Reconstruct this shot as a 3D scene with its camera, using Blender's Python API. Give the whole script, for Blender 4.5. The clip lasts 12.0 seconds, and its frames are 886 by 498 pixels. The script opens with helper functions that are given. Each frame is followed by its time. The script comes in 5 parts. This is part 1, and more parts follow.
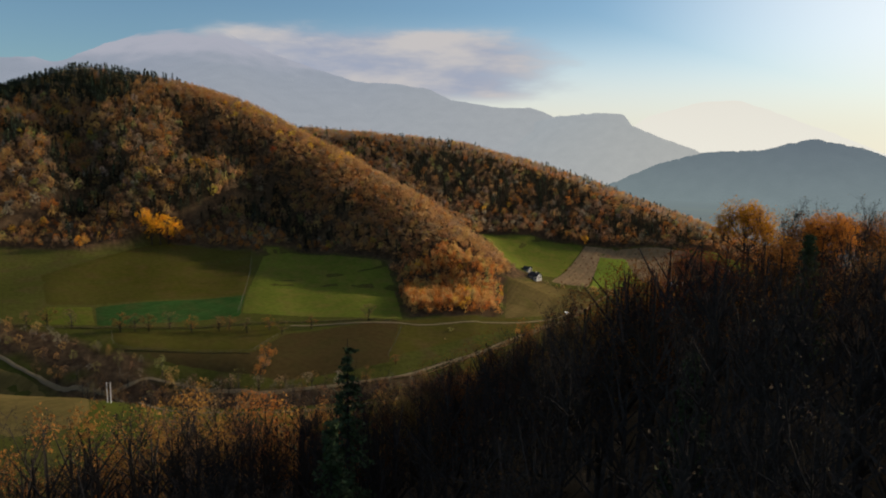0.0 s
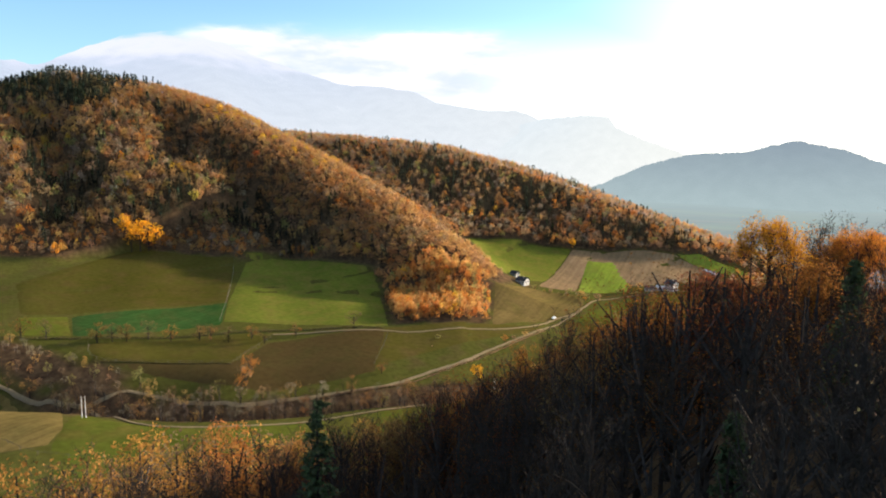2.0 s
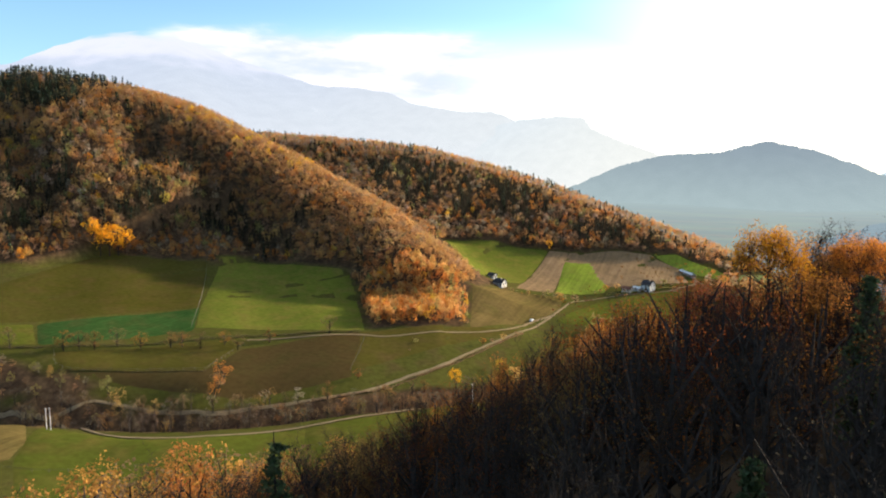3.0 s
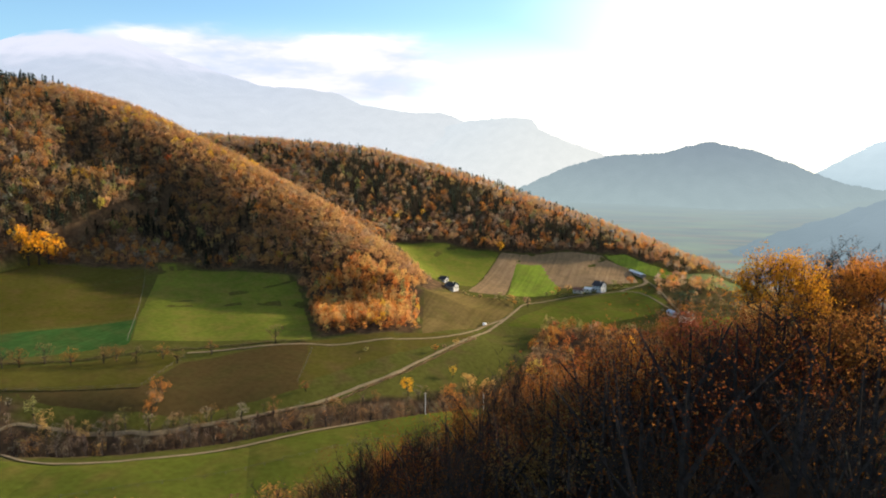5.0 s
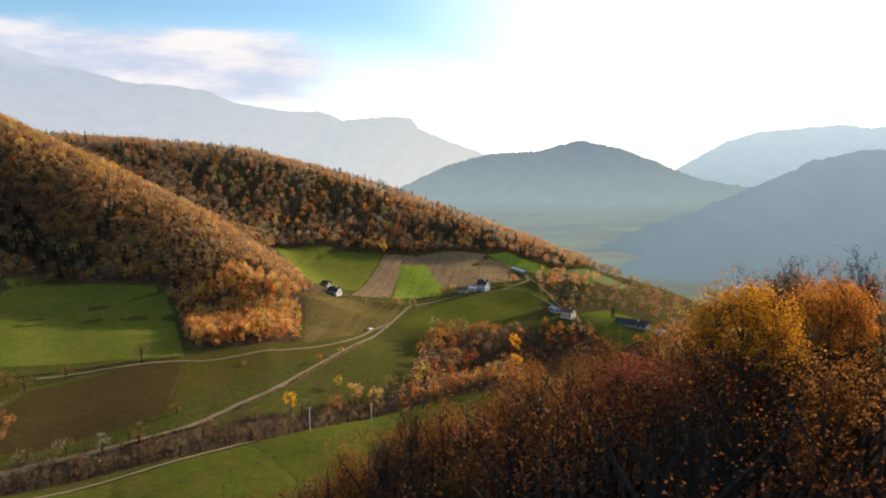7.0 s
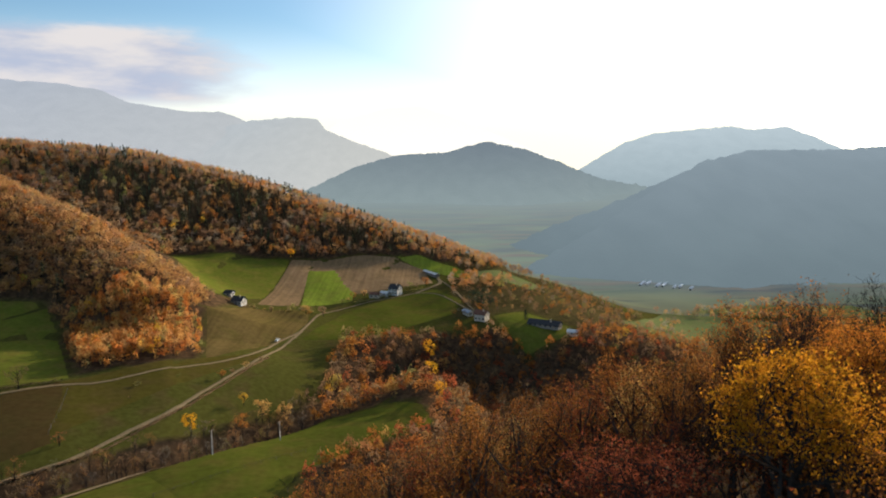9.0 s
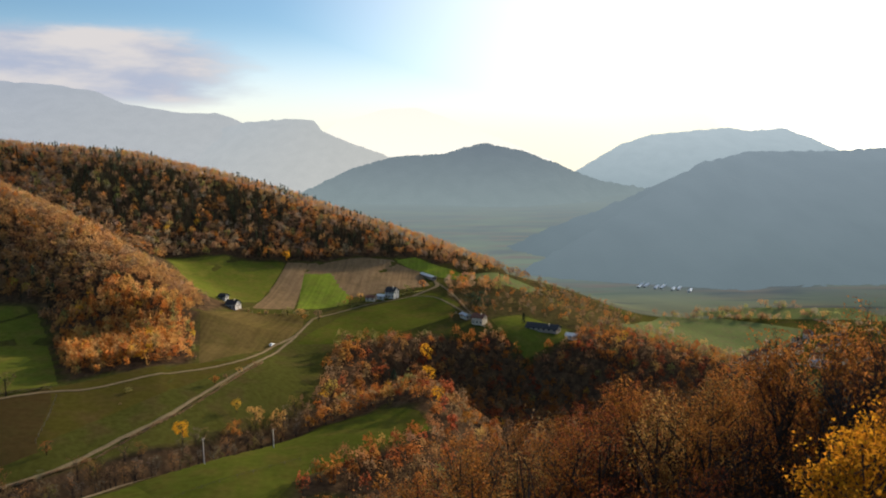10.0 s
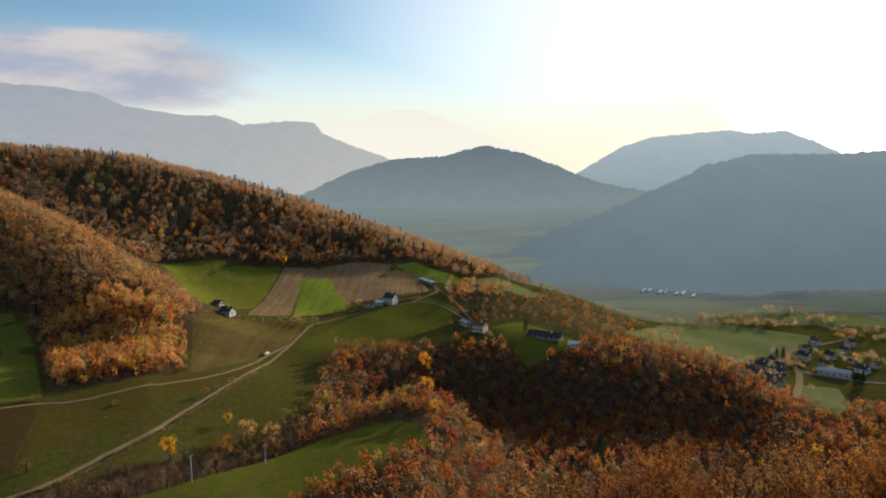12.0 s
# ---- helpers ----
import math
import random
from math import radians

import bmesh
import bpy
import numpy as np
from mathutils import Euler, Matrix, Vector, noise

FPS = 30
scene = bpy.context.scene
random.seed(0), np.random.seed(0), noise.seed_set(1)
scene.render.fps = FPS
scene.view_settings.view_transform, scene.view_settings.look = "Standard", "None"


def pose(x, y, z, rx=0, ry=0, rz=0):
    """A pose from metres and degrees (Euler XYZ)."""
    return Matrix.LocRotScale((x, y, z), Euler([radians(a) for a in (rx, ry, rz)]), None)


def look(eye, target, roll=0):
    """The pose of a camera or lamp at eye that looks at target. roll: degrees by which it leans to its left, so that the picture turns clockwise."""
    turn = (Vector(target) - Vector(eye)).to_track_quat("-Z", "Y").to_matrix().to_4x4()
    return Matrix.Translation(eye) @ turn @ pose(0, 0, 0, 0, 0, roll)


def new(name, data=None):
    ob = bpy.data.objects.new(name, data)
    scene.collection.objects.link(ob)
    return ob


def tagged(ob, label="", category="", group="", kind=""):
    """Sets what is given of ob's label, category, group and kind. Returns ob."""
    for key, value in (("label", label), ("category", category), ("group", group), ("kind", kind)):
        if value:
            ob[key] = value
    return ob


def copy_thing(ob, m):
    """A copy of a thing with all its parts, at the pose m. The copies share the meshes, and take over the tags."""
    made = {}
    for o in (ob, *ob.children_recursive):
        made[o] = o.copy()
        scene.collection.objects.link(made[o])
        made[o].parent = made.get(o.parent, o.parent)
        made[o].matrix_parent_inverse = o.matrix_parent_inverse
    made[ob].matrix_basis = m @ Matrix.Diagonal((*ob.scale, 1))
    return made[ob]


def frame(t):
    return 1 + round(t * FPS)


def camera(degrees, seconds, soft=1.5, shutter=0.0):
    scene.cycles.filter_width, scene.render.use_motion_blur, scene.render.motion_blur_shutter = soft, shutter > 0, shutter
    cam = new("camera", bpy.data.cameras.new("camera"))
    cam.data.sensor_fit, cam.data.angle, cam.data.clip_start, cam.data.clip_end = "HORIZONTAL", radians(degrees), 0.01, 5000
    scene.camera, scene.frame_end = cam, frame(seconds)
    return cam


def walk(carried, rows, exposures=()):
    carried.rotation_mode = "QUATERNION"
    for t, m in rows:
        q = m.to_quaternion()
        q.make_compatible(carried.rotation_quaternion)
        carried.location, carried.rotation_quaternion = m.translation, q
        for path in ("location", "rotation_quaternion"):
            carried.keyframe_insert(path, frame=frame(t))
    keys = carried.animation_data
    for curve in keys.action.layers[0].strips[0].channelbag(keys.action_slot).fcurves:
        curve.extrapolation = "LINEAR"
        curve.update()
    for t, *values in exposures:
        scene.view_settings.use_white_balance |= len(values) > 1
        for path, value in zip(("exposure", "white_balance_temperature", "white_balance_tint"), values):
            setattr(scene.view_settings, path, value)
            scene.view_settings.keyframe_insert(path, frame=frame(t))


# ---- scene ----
cam = camera(65.3, 12.0, soft=2.0)
PATH = [
    (0, (13.68, -65.57, 166.14), (-27.58, 24.53, 152.77), 0.73),
    (0.5, (12.85, -64.15, 166.37), (-28.37, 25.99, 153.12), 0.69),
    (1, (12.08, -62.44, 166.55), (-29.06, 27.75, 153.40), 0.63),
    (1.5, (11.23, -60.60, 166.75), (-29.43, 29.82, 153.69), 0.57),
    (2, (10.34, -58.43, 166.91), (-29.13, 32.53, 153.93), 0.53),
    (2.5, (9.42, -56.23, 167.09), (-28.58, 35.37, 154.17), 0.46),
    (3, (8.51, -53.86, 167.24), (-27.90, 38.39, 154.44), 0.39),
    (5, (5.01, -43.38, 167.89), (-24.73, 51.26, 155.25), 0.14),
    (5.5, (4.16, -40.55, 168.02), (-23.32, 54.77, 155.42), 0.07),
    (6, (3.41, -37.49, 168.19), (-19.76, 58.96, 155.52), -0.06),
    (6.5, (2.67, -34.48, 168.36), (-15.59, 63.01, 155.62), -0.17),
    (7, (1.96, -31.50, 168.53), (-11.33, 66.79, 155.77), -0.26),
    (7.5, (1.41, -28.47, 168.75), (-6.90, 70.35, 155.92), -0.40),
    (9.5, (0.09, -15.73, 169.05), (0.21, 83.48, 156.43), -0.53),
    (10, (0.17, -12.54, 169.12), (0.25, 86.68, 156.63), -0.56),
    (10.5, (0.39, -9.38, 169.21), (0.42, 89.85, 156.84), -0.56),
    (11, (0.46, -6.18, 169.28), (0.45, 93.07, 156.99), -0.52),
    (11.5, (0.65, -2.98, 169.52), (0.63, 96.27, 157.29), -0.52),
    (12, (0.80, 0.01, 170.00), (0.80, 99.26, 157.83), -0.51),
]
EXPOSURES = [(0.0, 0.35), (0.2, 1.1), (0.45, 1.58), (3.0, 1.55), (5.0, 1.45), (7.5, 1.1), (9.5, 0.8), (12.0, 0.57)]
walk(cam, [(t, look(eye, target, roll)) for t, eye, target, roll in PATH], EXPOSURES)

# ---- light: low autumn sun ahead to the right, thin haze in the sky ----
SUN_TURN, SUN_UP = radians(40), radians(12.8)  # clockwise from +y, above the horizon
TO_SUN = Vector((math.sin(SUN_TURN) * math.cos(SUN_UP), math.cos(SUN_TURN) * math.cos(SUN_UP), math.sin(SUN_UP)))
sun = new("sun", bpy.data.lights.new("sun", "SUN"))
sun.data.energy, sun.data.angle, sun.data.color = 4.6, radians(1.2), (1.0, 0.86, 0.67)
sun.matrix_world = look(TO_SUN * 900, (0, 0, 0))

world = bpy.data.worlds.new("sky")
world.use_nodes = True
scene.world = world


def sky_nodes():
    """A hazy blue sky, white towards the sun, with a bank of cloud that lies on the western mountains."""
    nt = world.node_tree
    nt.nodes.clear()
    N, L = nt.nodes.new, nt.links.new

    def maths(op, a, b=None):
        n = N("ShaderNodeMath")
        n.operation = op
        for i, v in enumerate((a, b, 1.0)):
            if v is None:
                continue
            if isinstance(v, (int, float)):
                n.inputs[i].default_value = v
            else:
                L(v, n.inputs[i])
        return n.outputs[0]

    def ramp(v, a, b):
        n = N("ShaderNodeMapRange")
        n.interpolation_type = "SMOOTHSTEP"
        n.inputs[1].default_value, n.inputs[2].default_value = a, b
        L(v, n.inputs[0])
        return n.outputs[0]

    def mixed(f, a, b):
        n = N("ShaderNodeMix")
        n.data_type = "RGBA"
        L(f, n.inputs[0])
        for i, v in ((6, a), (7, b)):
            if isinstance(v, tuple):
                n.inputs[i].default_value = (*v, 1)
            else:
                L(v, n.inputs[i])
        return n.outputs[2]

    sky = N("ShaderNodeTexSky")
    sky.sky_type, sky.sun_disc = "NISHITA", False
    sky.sun_elevation, sky.sun_rotation = SUN_UP, SUN_TURN
    sky.air_density, sky.dust_density, sky.altitude = 1.0, 1.2, 500
    co = N("ShaderNodeTexCoord")
    sep = N("ShaderNodeSeparateXYZ")
    L(co.outputs["Generated"], sep.inputs[0])
    dot = N("ShaderNodeVectorMath")
    dot.operation = "DOT_PRODUCT"
    L(co.outputs["Generated"], dot.inputs[0])
    dot.inputs[1].default_value = TO_SUN
    toward, up = dot.outputs["Value"], sep.outputs["Z"]
    gain = N("ShaderNodeMix")
    gain.data_type, gain.blend_type, gain.inputs[0].default_value = "RGBA", "MULTIPLY", 1.0
    L(sky.outputs[0], gain.inputs[6])
    gain.inputs[7].default_value = (1.05, 1.35, 1.6, 1)
    blue = gain.outputs[2]
    # veil: thin high haze, densest round the sun and low over the horizon on the sun's side
    low = maths("MULTIPLY", ramp(up, 0.20, 0.03), ramp(toward, 0.05, 0.52))
    veil = maths("MAXIMUM", ramp(toward, 0.60, 0.965), maths("MULTIPLY", low, 0.9))
    glow = mixed(ramp(up, 0.03, 0.17), (10.4, 9.9, 8.5), (12.0, 12.4, 12.7))
    # the bright ring of lit haze close round the sun
    ring = N("ShaderNodeVectorMath")
    ring.operation = "SCALE"
    L(glow, ring.inputs[0])
    L(maths("MULTIPLY_ADD", ramp(toward, 0.93, 1.0), 3.0), ring.inputs["Scale"])
    clear = mixed(maths("MULTIPLY", veil, 0.94), blue, ring.outputs[0])
    # thin high haze overhead
    clear = mixed(maths("MULTIPLY", ramp(up, 0.27, 0.7), 0.25), clear, (6.0, 6.4, 7.2))
    # cloud: stretched noise, held to a low bank that lies on the mountains away from the sun
    mp = N("ShaderNodeMapping")
    mp.inputs["Scale"].default_value = (3.0, 3.0, 13.0)
    L(co.outputs["Generated"], mp.inputs[0])
    nz = N("ShaderNodeTexNoise")
    nz.inputs["Scale"].default_value, nz.inputs["Detail"].default_value, nz.inputs["Roughness"].default_value = 2.0, 8.0, 0.58
    L(mp.outputs[0], nz.inputs["Vector"])
    band = maths("MULTIPLY", ramp(up, 0.05, 0.10), ramp(up, 0.20, 0.14))
    band = maths("MULTIPLY", band, ramp(toward, 0.70, 0.45))
    band = maths("MULTIPLY", band, ramp(toward, 0.08, 0.22))
    thick = maths("ADD", maths("MULTIPLY", nz.outputs[0], 0.8), maths("MULTIPLY", band, 0.62))
    cover = maths("MULTIPLY", ramp(thick, 0.56, 0.95), ramp(band, 0.02, 0.25))
    lit = mixed(ramp(nz.outputs[0], 0.36, 0.66), (4.3, 4.8, 6.1), (7.0, 6.7, 6.7))
    out = mixed(cover, clear, lit)
    bg = N("ShaderNodeBackground")
    bg.inputs["Strength"].default_value = 0.0625
    L(out, bg.inputs["Color"])
    L(bg.outputs[0], N("ShaderNodeOutputWorld").inputs[0])


sky_nodes()


# ---- materials ----
def shader(name, rough=0.9, metal=0.0):
    m = bpy.data.materials.new(name)
    m.use_nodes = True
    b = m.node_tree.nodes["Principled BSDF"]
    b.inputs["Roughness"].default_value, b.inputs["Metallic"].default_value = rough, metal
    b.inputs["Specular IOR Level"].default_value = 0.0 if rough > 0.78 else 0.3
    return m, m.node_tree, b


def blend(nt, fac, a, b, mode="MIX"):
    n = nt.nodes.new("ShaderNodeMix")
    n.data_type, n.blend_type = "RGBA", mode
    for i, v in ((0, fac), (6, a), (7, b)):
        if isinstance(v, tuple):
            n.inputs[i].default_value = (*v, 1)
        elif isinstance(v, (int, float)):
            n.inputs[i].default_value = v
        else:
            nt.links.new(v, n.inputs[i])
    return n.outputs[2]


def cloudy(nt, scale, low=0.35, high=0.65, detail=6.0, stretch=None, turn=0.0):
    """Noise over world metres, spread to 0..1; scale in patches a metre."""
    g = nt.nodes.new("ShaderNodeNewGeometry")
    mp = nt.nodes.new("ShaderNodeMapping")
    mp.inputs["Scale"].default_value = stretch or (1, 1, 1)
    mp.inputs["Rotation"].default_value = (0, 0, turn)
    nt.links.new(g.outputs["Position"], mp.inputs[0])
    n = nt.nodes.new("ShaderNodeTexNoise")
    n.inputs["Scale"].default_value, n.inputs["Detail"].default_value = scale, detail
    nt.links.new(mp.outputs[0], n.inputs["Vector"])
    r = nt.nodes.new("ShaderNodeMapRange")
    r.inputs[1].default_value, r.inputs[2].default_value = low, high
    nt.links.new(n.outputs[0], r.inputs[0])
    return r.outputs[0]


def bumped(nt, b, height, strength, distance):
    n = nt.nodes.new("ShaderNodeBump")
    n.inputs["Strength"].default_value, n.inputs["Distance"].default_value = strength, distance
    nt.links.new(height, n.inputs["Height"])
    nt.links.new(n.outputs[0], b.inputs["Normal"])


def earth(name, dark, light, third, coarse=0.02, fine=0.35, rows=None, bump=0.1):
    """Grass, crops and bare soil: three tones in patches, with fine grain and, where rows is a turn, drill rows."""
    m, nt, b = shader(name, 0.95)
    c = blend(nt, cloudy(nt, coarse), dark, light)
    c = blend(nt, cloudy(nt, coarse * 4.3, 0.45, 0.75), c, third)
    grain = cloudy(nt, fine, 0.3, 0.7, 9.0)
    c = blend(nt, 0.4, c, blend(nt, grain, (0.62, 0.62, 0.62), (1.35, 1.35, 1.35)), "MULTIPLY")
    if rows is not None:
        lines = cloudy(nt, 1.0, 0.35, 0.65, 2.0, (0.42, 0.012, 0.0), rows)
        c = blend(nt, 0.5, c, blend(nt, lines, (0.68, 0.68, 0.68), (1.2, 1.2, 1.2)), "MULTIPLY")
    nt.links.new(c, b.inputs["Base Color"])
    bumped(nt, b, grain, bump, 0.6)
    return m


def tinted(name, gain=0.52, gaps=0.0):
    """Foliage: each tree's own tint from the mesh, mottled, with light let through the leaves."""
    m, nt, b = shader(name, 0.8)
    at = nt.nodes.new("ShaderNodeAttribute")
    at.attribute_name = "tint"
    info = nt.nodes.new("ShaderNodeObjectInfo")
    c = blend(nt, 0.5, at.outputs["Color"], blend(nt, cloudy(nt, 0.55, 0.25, 0.75, 4.0), (0.7, 0.7, 0.72), (1.3, 1.26, 1.2)), "MULTIPLY")
    c = blend(nt, 0.35, c, blend(nt, info.outputs["Random"], (0.6, 0.66, 0.7), (1.3, 1.1, 0.95)), "MULTIPLY")
    nt.links.new(c, b.inputs["Base Color"])
    tr = nt.nodes.new("ShaderNodeBsdfTranslucent")
    nt.links.new(c, tr.inputs["Color"])
    mx = nt.nodes.new("ShaderNodeMixShader")
    mx.inputs[0].default_value = gain
    out = nt.nodes["Material Output"]
    nt.links.new(b.outputs[0], mx.inputs[1])
    nt.links.new(tr.outputs[0], mx.inputs[2])
    if gaps:
        # a spray of leaves lets part of the light pass between them
        clear = nt.nodes.new("ShaderNodeBsdfTransparent")
        thin = nt.nodes.new("ShaderNodeMixShader")
        thin.inputs[0].default_value = gaps
        nt.links.new(mx.outputs[0], thin.inputs[1])
        nt.links.new(clear.outputs[0], thin.inputs[2])
        mx = thin
    nt.links.new(mx.outputs[0], out.inputs[0])
    return m


def plain(name, colour, rough=0.7, metal=0.0, vary=0.25, scale=1.2):
    m, nt, b = shader(name, rough, metal)
    dark = tuple(v * (1 - vary) for v in colour)
    light = tuple(min(1.0, v * (1 + vary * 0.6)) for v in colour)
    c = blend(nt, cloudy(nt, scale, 0.3, 0.7, 8.0), dark, light)
    nt.links.new(c, b.inputs["Base Color"])
    return m


def distance(name, wood, meadow, air, amount, top, fog, fog_amount, cap=None, even=False, bright=None):
    """Far wooded hills behind miles of lit air: the land's own colour, and that air's haze painted on as emission,
    denser towards the valley.
    """
    m, nt, b = shader(name, 1.0)
    patch = blend(nt, cloudy(nt, 0.02, 0.35, 0.65, 9.0), wood, tuple(v * 1.7 for v in wood))
    c = blend(nt, cloudy(nt, 0.0032, 0.62, 0.66, 3.0), patch, meadow)
    nt.links.new(c, b.inputs["Base Color"])
    bumped(nt, b, cloudy(nt, 0.05, 0.2, 0.8, 6.0), 0.8, 12.0)
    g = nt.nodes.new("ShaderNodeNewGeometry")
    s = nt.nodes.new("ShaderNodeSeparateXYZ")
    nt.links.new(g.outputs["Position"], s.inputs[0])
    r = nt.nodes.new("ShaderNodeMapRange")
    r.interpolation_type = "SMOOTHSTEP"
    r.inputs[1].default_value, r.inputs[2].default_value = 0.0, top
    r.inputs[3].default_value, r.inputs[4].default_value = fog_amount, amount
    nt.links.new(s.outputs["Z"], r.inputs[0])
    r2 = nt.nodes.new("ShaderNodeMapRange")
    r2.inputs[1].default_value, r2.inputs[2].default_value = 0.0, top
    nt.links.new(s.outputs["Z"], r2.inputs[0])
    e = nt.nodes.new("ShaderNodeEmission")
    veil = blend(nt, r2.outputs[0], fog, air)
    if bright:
        # the painted haze is brighter towards the sun's side, in the east
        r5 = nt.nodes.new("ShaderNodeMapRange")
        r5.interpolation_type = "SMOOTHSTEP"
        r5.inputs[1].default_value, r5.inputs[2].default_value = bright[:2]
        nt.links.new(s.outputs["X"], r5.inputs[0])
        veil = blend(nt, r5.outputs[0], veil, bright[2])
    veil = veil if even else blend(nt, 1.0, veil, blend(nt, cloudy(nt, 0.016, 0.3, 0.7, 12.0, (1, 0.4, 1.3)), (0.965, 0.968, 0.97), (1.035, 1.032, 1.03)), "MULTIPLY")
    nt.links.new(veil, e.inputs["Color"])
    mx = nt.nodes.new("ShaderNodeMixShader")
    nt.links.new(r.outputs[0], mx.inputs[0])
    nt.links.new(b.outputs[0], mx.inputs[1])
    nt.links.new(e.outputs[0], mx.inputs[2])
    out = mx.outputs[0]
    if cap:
        # the top is painted as glowing cloud, then fades to clear above it
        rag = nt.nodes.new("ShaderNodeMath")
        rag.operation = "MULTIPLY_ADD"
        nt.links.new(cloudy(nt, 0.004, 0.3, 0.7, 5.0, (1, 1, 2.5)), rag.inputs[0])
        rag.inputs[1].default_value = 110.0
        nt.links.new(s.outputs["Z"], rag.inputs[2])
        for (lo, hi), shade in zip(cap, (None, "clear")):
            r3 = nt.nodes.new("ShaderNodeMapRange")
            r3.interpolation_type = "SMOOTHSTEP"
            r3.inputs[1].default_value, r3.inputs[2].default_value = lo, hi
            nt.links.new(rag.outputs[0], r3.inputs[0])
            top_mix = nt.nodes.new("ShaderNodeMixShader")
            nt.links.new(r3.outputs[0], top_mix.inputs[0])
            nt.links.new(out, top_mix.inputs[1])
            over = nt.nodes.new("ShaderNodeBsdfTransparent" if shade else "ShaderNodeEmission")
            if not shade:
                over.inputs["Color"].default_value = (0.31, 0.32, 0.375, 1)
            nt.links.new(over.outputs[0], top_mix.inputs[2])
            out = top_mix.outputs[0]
    nt.links.new(out, nt.nodes["Material Output"].inputs[0])
    return m


def ground_material():
    """Pasture on the open land and leaf litter under the woods."""
    m, nt, b = shader("ground", 0.95)
    grass = blend(nt, cloudy(nt, 0.015), (0.050, 0.050, 0.011), (0.062, 0.060, 0.014))
    grass = blend(nt, cloudy(nt, 0.07, 0.5, 0.7), grass, (0.066, 0.051, 0.017))
    litter = blend(nt, cloudy(nt, 0.2), (0.045, 0.028, 0.017), (0.09, 0.055, 0.028))
    at = nt.nodes.new("ShaderNodeAttribute")
    at.attribute_name = "wood"
    c = blend(nt, at.outputs["Fac"], grass, litter)
    grain = cloudy(nt, 0.4, 0.3, 0.7, 9.0)
    c = blend(nt, 0.5, c, blend(nt, grain, (0.6, 0.6, 0.6), (1.4, 1.4, 1.4)), "MULTIPLY")
    nt.links.new(c, b.inputs["Base Color"])
    bumped(nt, b, grain, 0.12, 0.8)
    return m


GROUND = ground_material()
LUSH = earth("lush_grass", (0.054, 0.062, 0.01), (0.074, 0.082, 0.012), (0.085, 0.07, 0.016))
FRESH = earth("fresh_grass", (0.074, 0.086, 0.013), (0.102, 0.112, 0.017), (0.117, 0.097, 0.022))
BRIGHT = earth("bright_crop", (0.137, 0.176, 0.021), (0.169, 0.208, 0.027), (0.137, 0.137, 0.027), rows=0.35)
PASTURE = earth("pasture", (0.048, 0.043, 0.008), (0.058, 0.051, 0.011), (0.066, 0.047, 0.014))
OLIVE = earth("old_meadow", (0.055, 0.047, 0.01), (0.067, 0.055, 0.012), (0.073, 0.05, 0.017))
PALE_GRASS = earth("valley_grass", (0.105, 0.125, 0.045), (0.13, 0.15, 0.052), (0.13, 0.115, 0.055))
CROP = earth("dark_crop", (0.021, 0.049, 0.012), (0.031, 0.064, 0.016), (0.047, 0.059, 0.017), rows=1.1)
SOIL = earth("ploughed_soil", (0.176, 0.114, 0.060), (0.215, 0.140, 0.075), (0.150, 0.101, 0.049), rows=0.35)
STUBBLE = earth("stubble", (0.089, 0.063, 0.021), (0.11, 0.076, 0.028), (0.084, 0.066, 0.019), rows=0.8)
DULL = earth("brown_pasture", (0.048, 0.032, 0.012), (0.056, 0.038, 0.014), (0.046, 0.036, 0.012))
TAN = earth("tan_field", (0.109, 0.078, 0.025), (0.13, 0.092, 0.031), (0.095, 0.074, 0.023), rows=1.3)
GRAVEL = plain("gravel", (0.19, 0.14, 0.08), 0.95)
ASPHALT = plain("asphalt", (0.16, 0.15, 0.14), 0.9)
FOLIAGE = tinted("foliage")
CANOPY = tinted("canopy", 0.66, 0.22)
NEEDLES = tinted("needles", 0.12)
BARK = plain("bark", (0.040, 0.032, 0.027), 0.95, 0, 0.45, 3.0)
PLASTER = plain("white_plaster", (0.58, 0.55, 0.50), 0.9, 0, 0.15)
CREAM = plain("cream_plaster", (0.58, 0.48, 0.36), 0.9, 0, 0.15)
SLATE = plain("slate_roof", (0.06, 0.057, 0.057), 0.85)
TILE = plain("tiled_roof", (0.17, 0.085, 0.06), 0.85)
DULL_TIN = plain("weathered_tin_roof", (0.40, 0.42, 0.44), 0.8)
GLINT = plain("bright_tin_roof", (0.68, 0.68, 0.68), 0.5, 0, 0.1)
TIN = plain("pale_tin_roof", (0.62, 0.61, 0.58), 0.85, 0, 0.1)
PANE = plain("dark_window", (0.03, 0.035, 0.045), 0.15)
WOODEN = plain("grey_timber", (0.30, 0.25, 0.20), 0.9)
FENCE_WOOD = plain("weathered_fence_wood", (0.13, 0.11, 0.085), 0.9)
CONCRETE = plain("pale_concrete", (0.52, 0.50, 0.46), 0.85)
WHITE = plain("white_paint", (0.80, 0.80, 0.79), 0.3, 0, 0.05)
RUBBER = plain("tyre_rubber", (0.02, 0.02, 0.02), 0.8)
# the far hills carry their haze as emission colours
HILL_A = distance("far_hill_painted_haze", (0.023, 0.021, 0.017), (0.053, 0.068, 0.030), (0.122, 0.153, 0.182), 0.8, 260, (0.165, 0.207, 0.215), 0.88)
HILL_B = distance("farther_hill_painted_haze", (0.023, 0.021, 0.017), (0.053, 0.068, 0.030), (0.300, 0.358, 0.393), 0.9, 330, (0.205, 0.259, 0.287), 0.9)
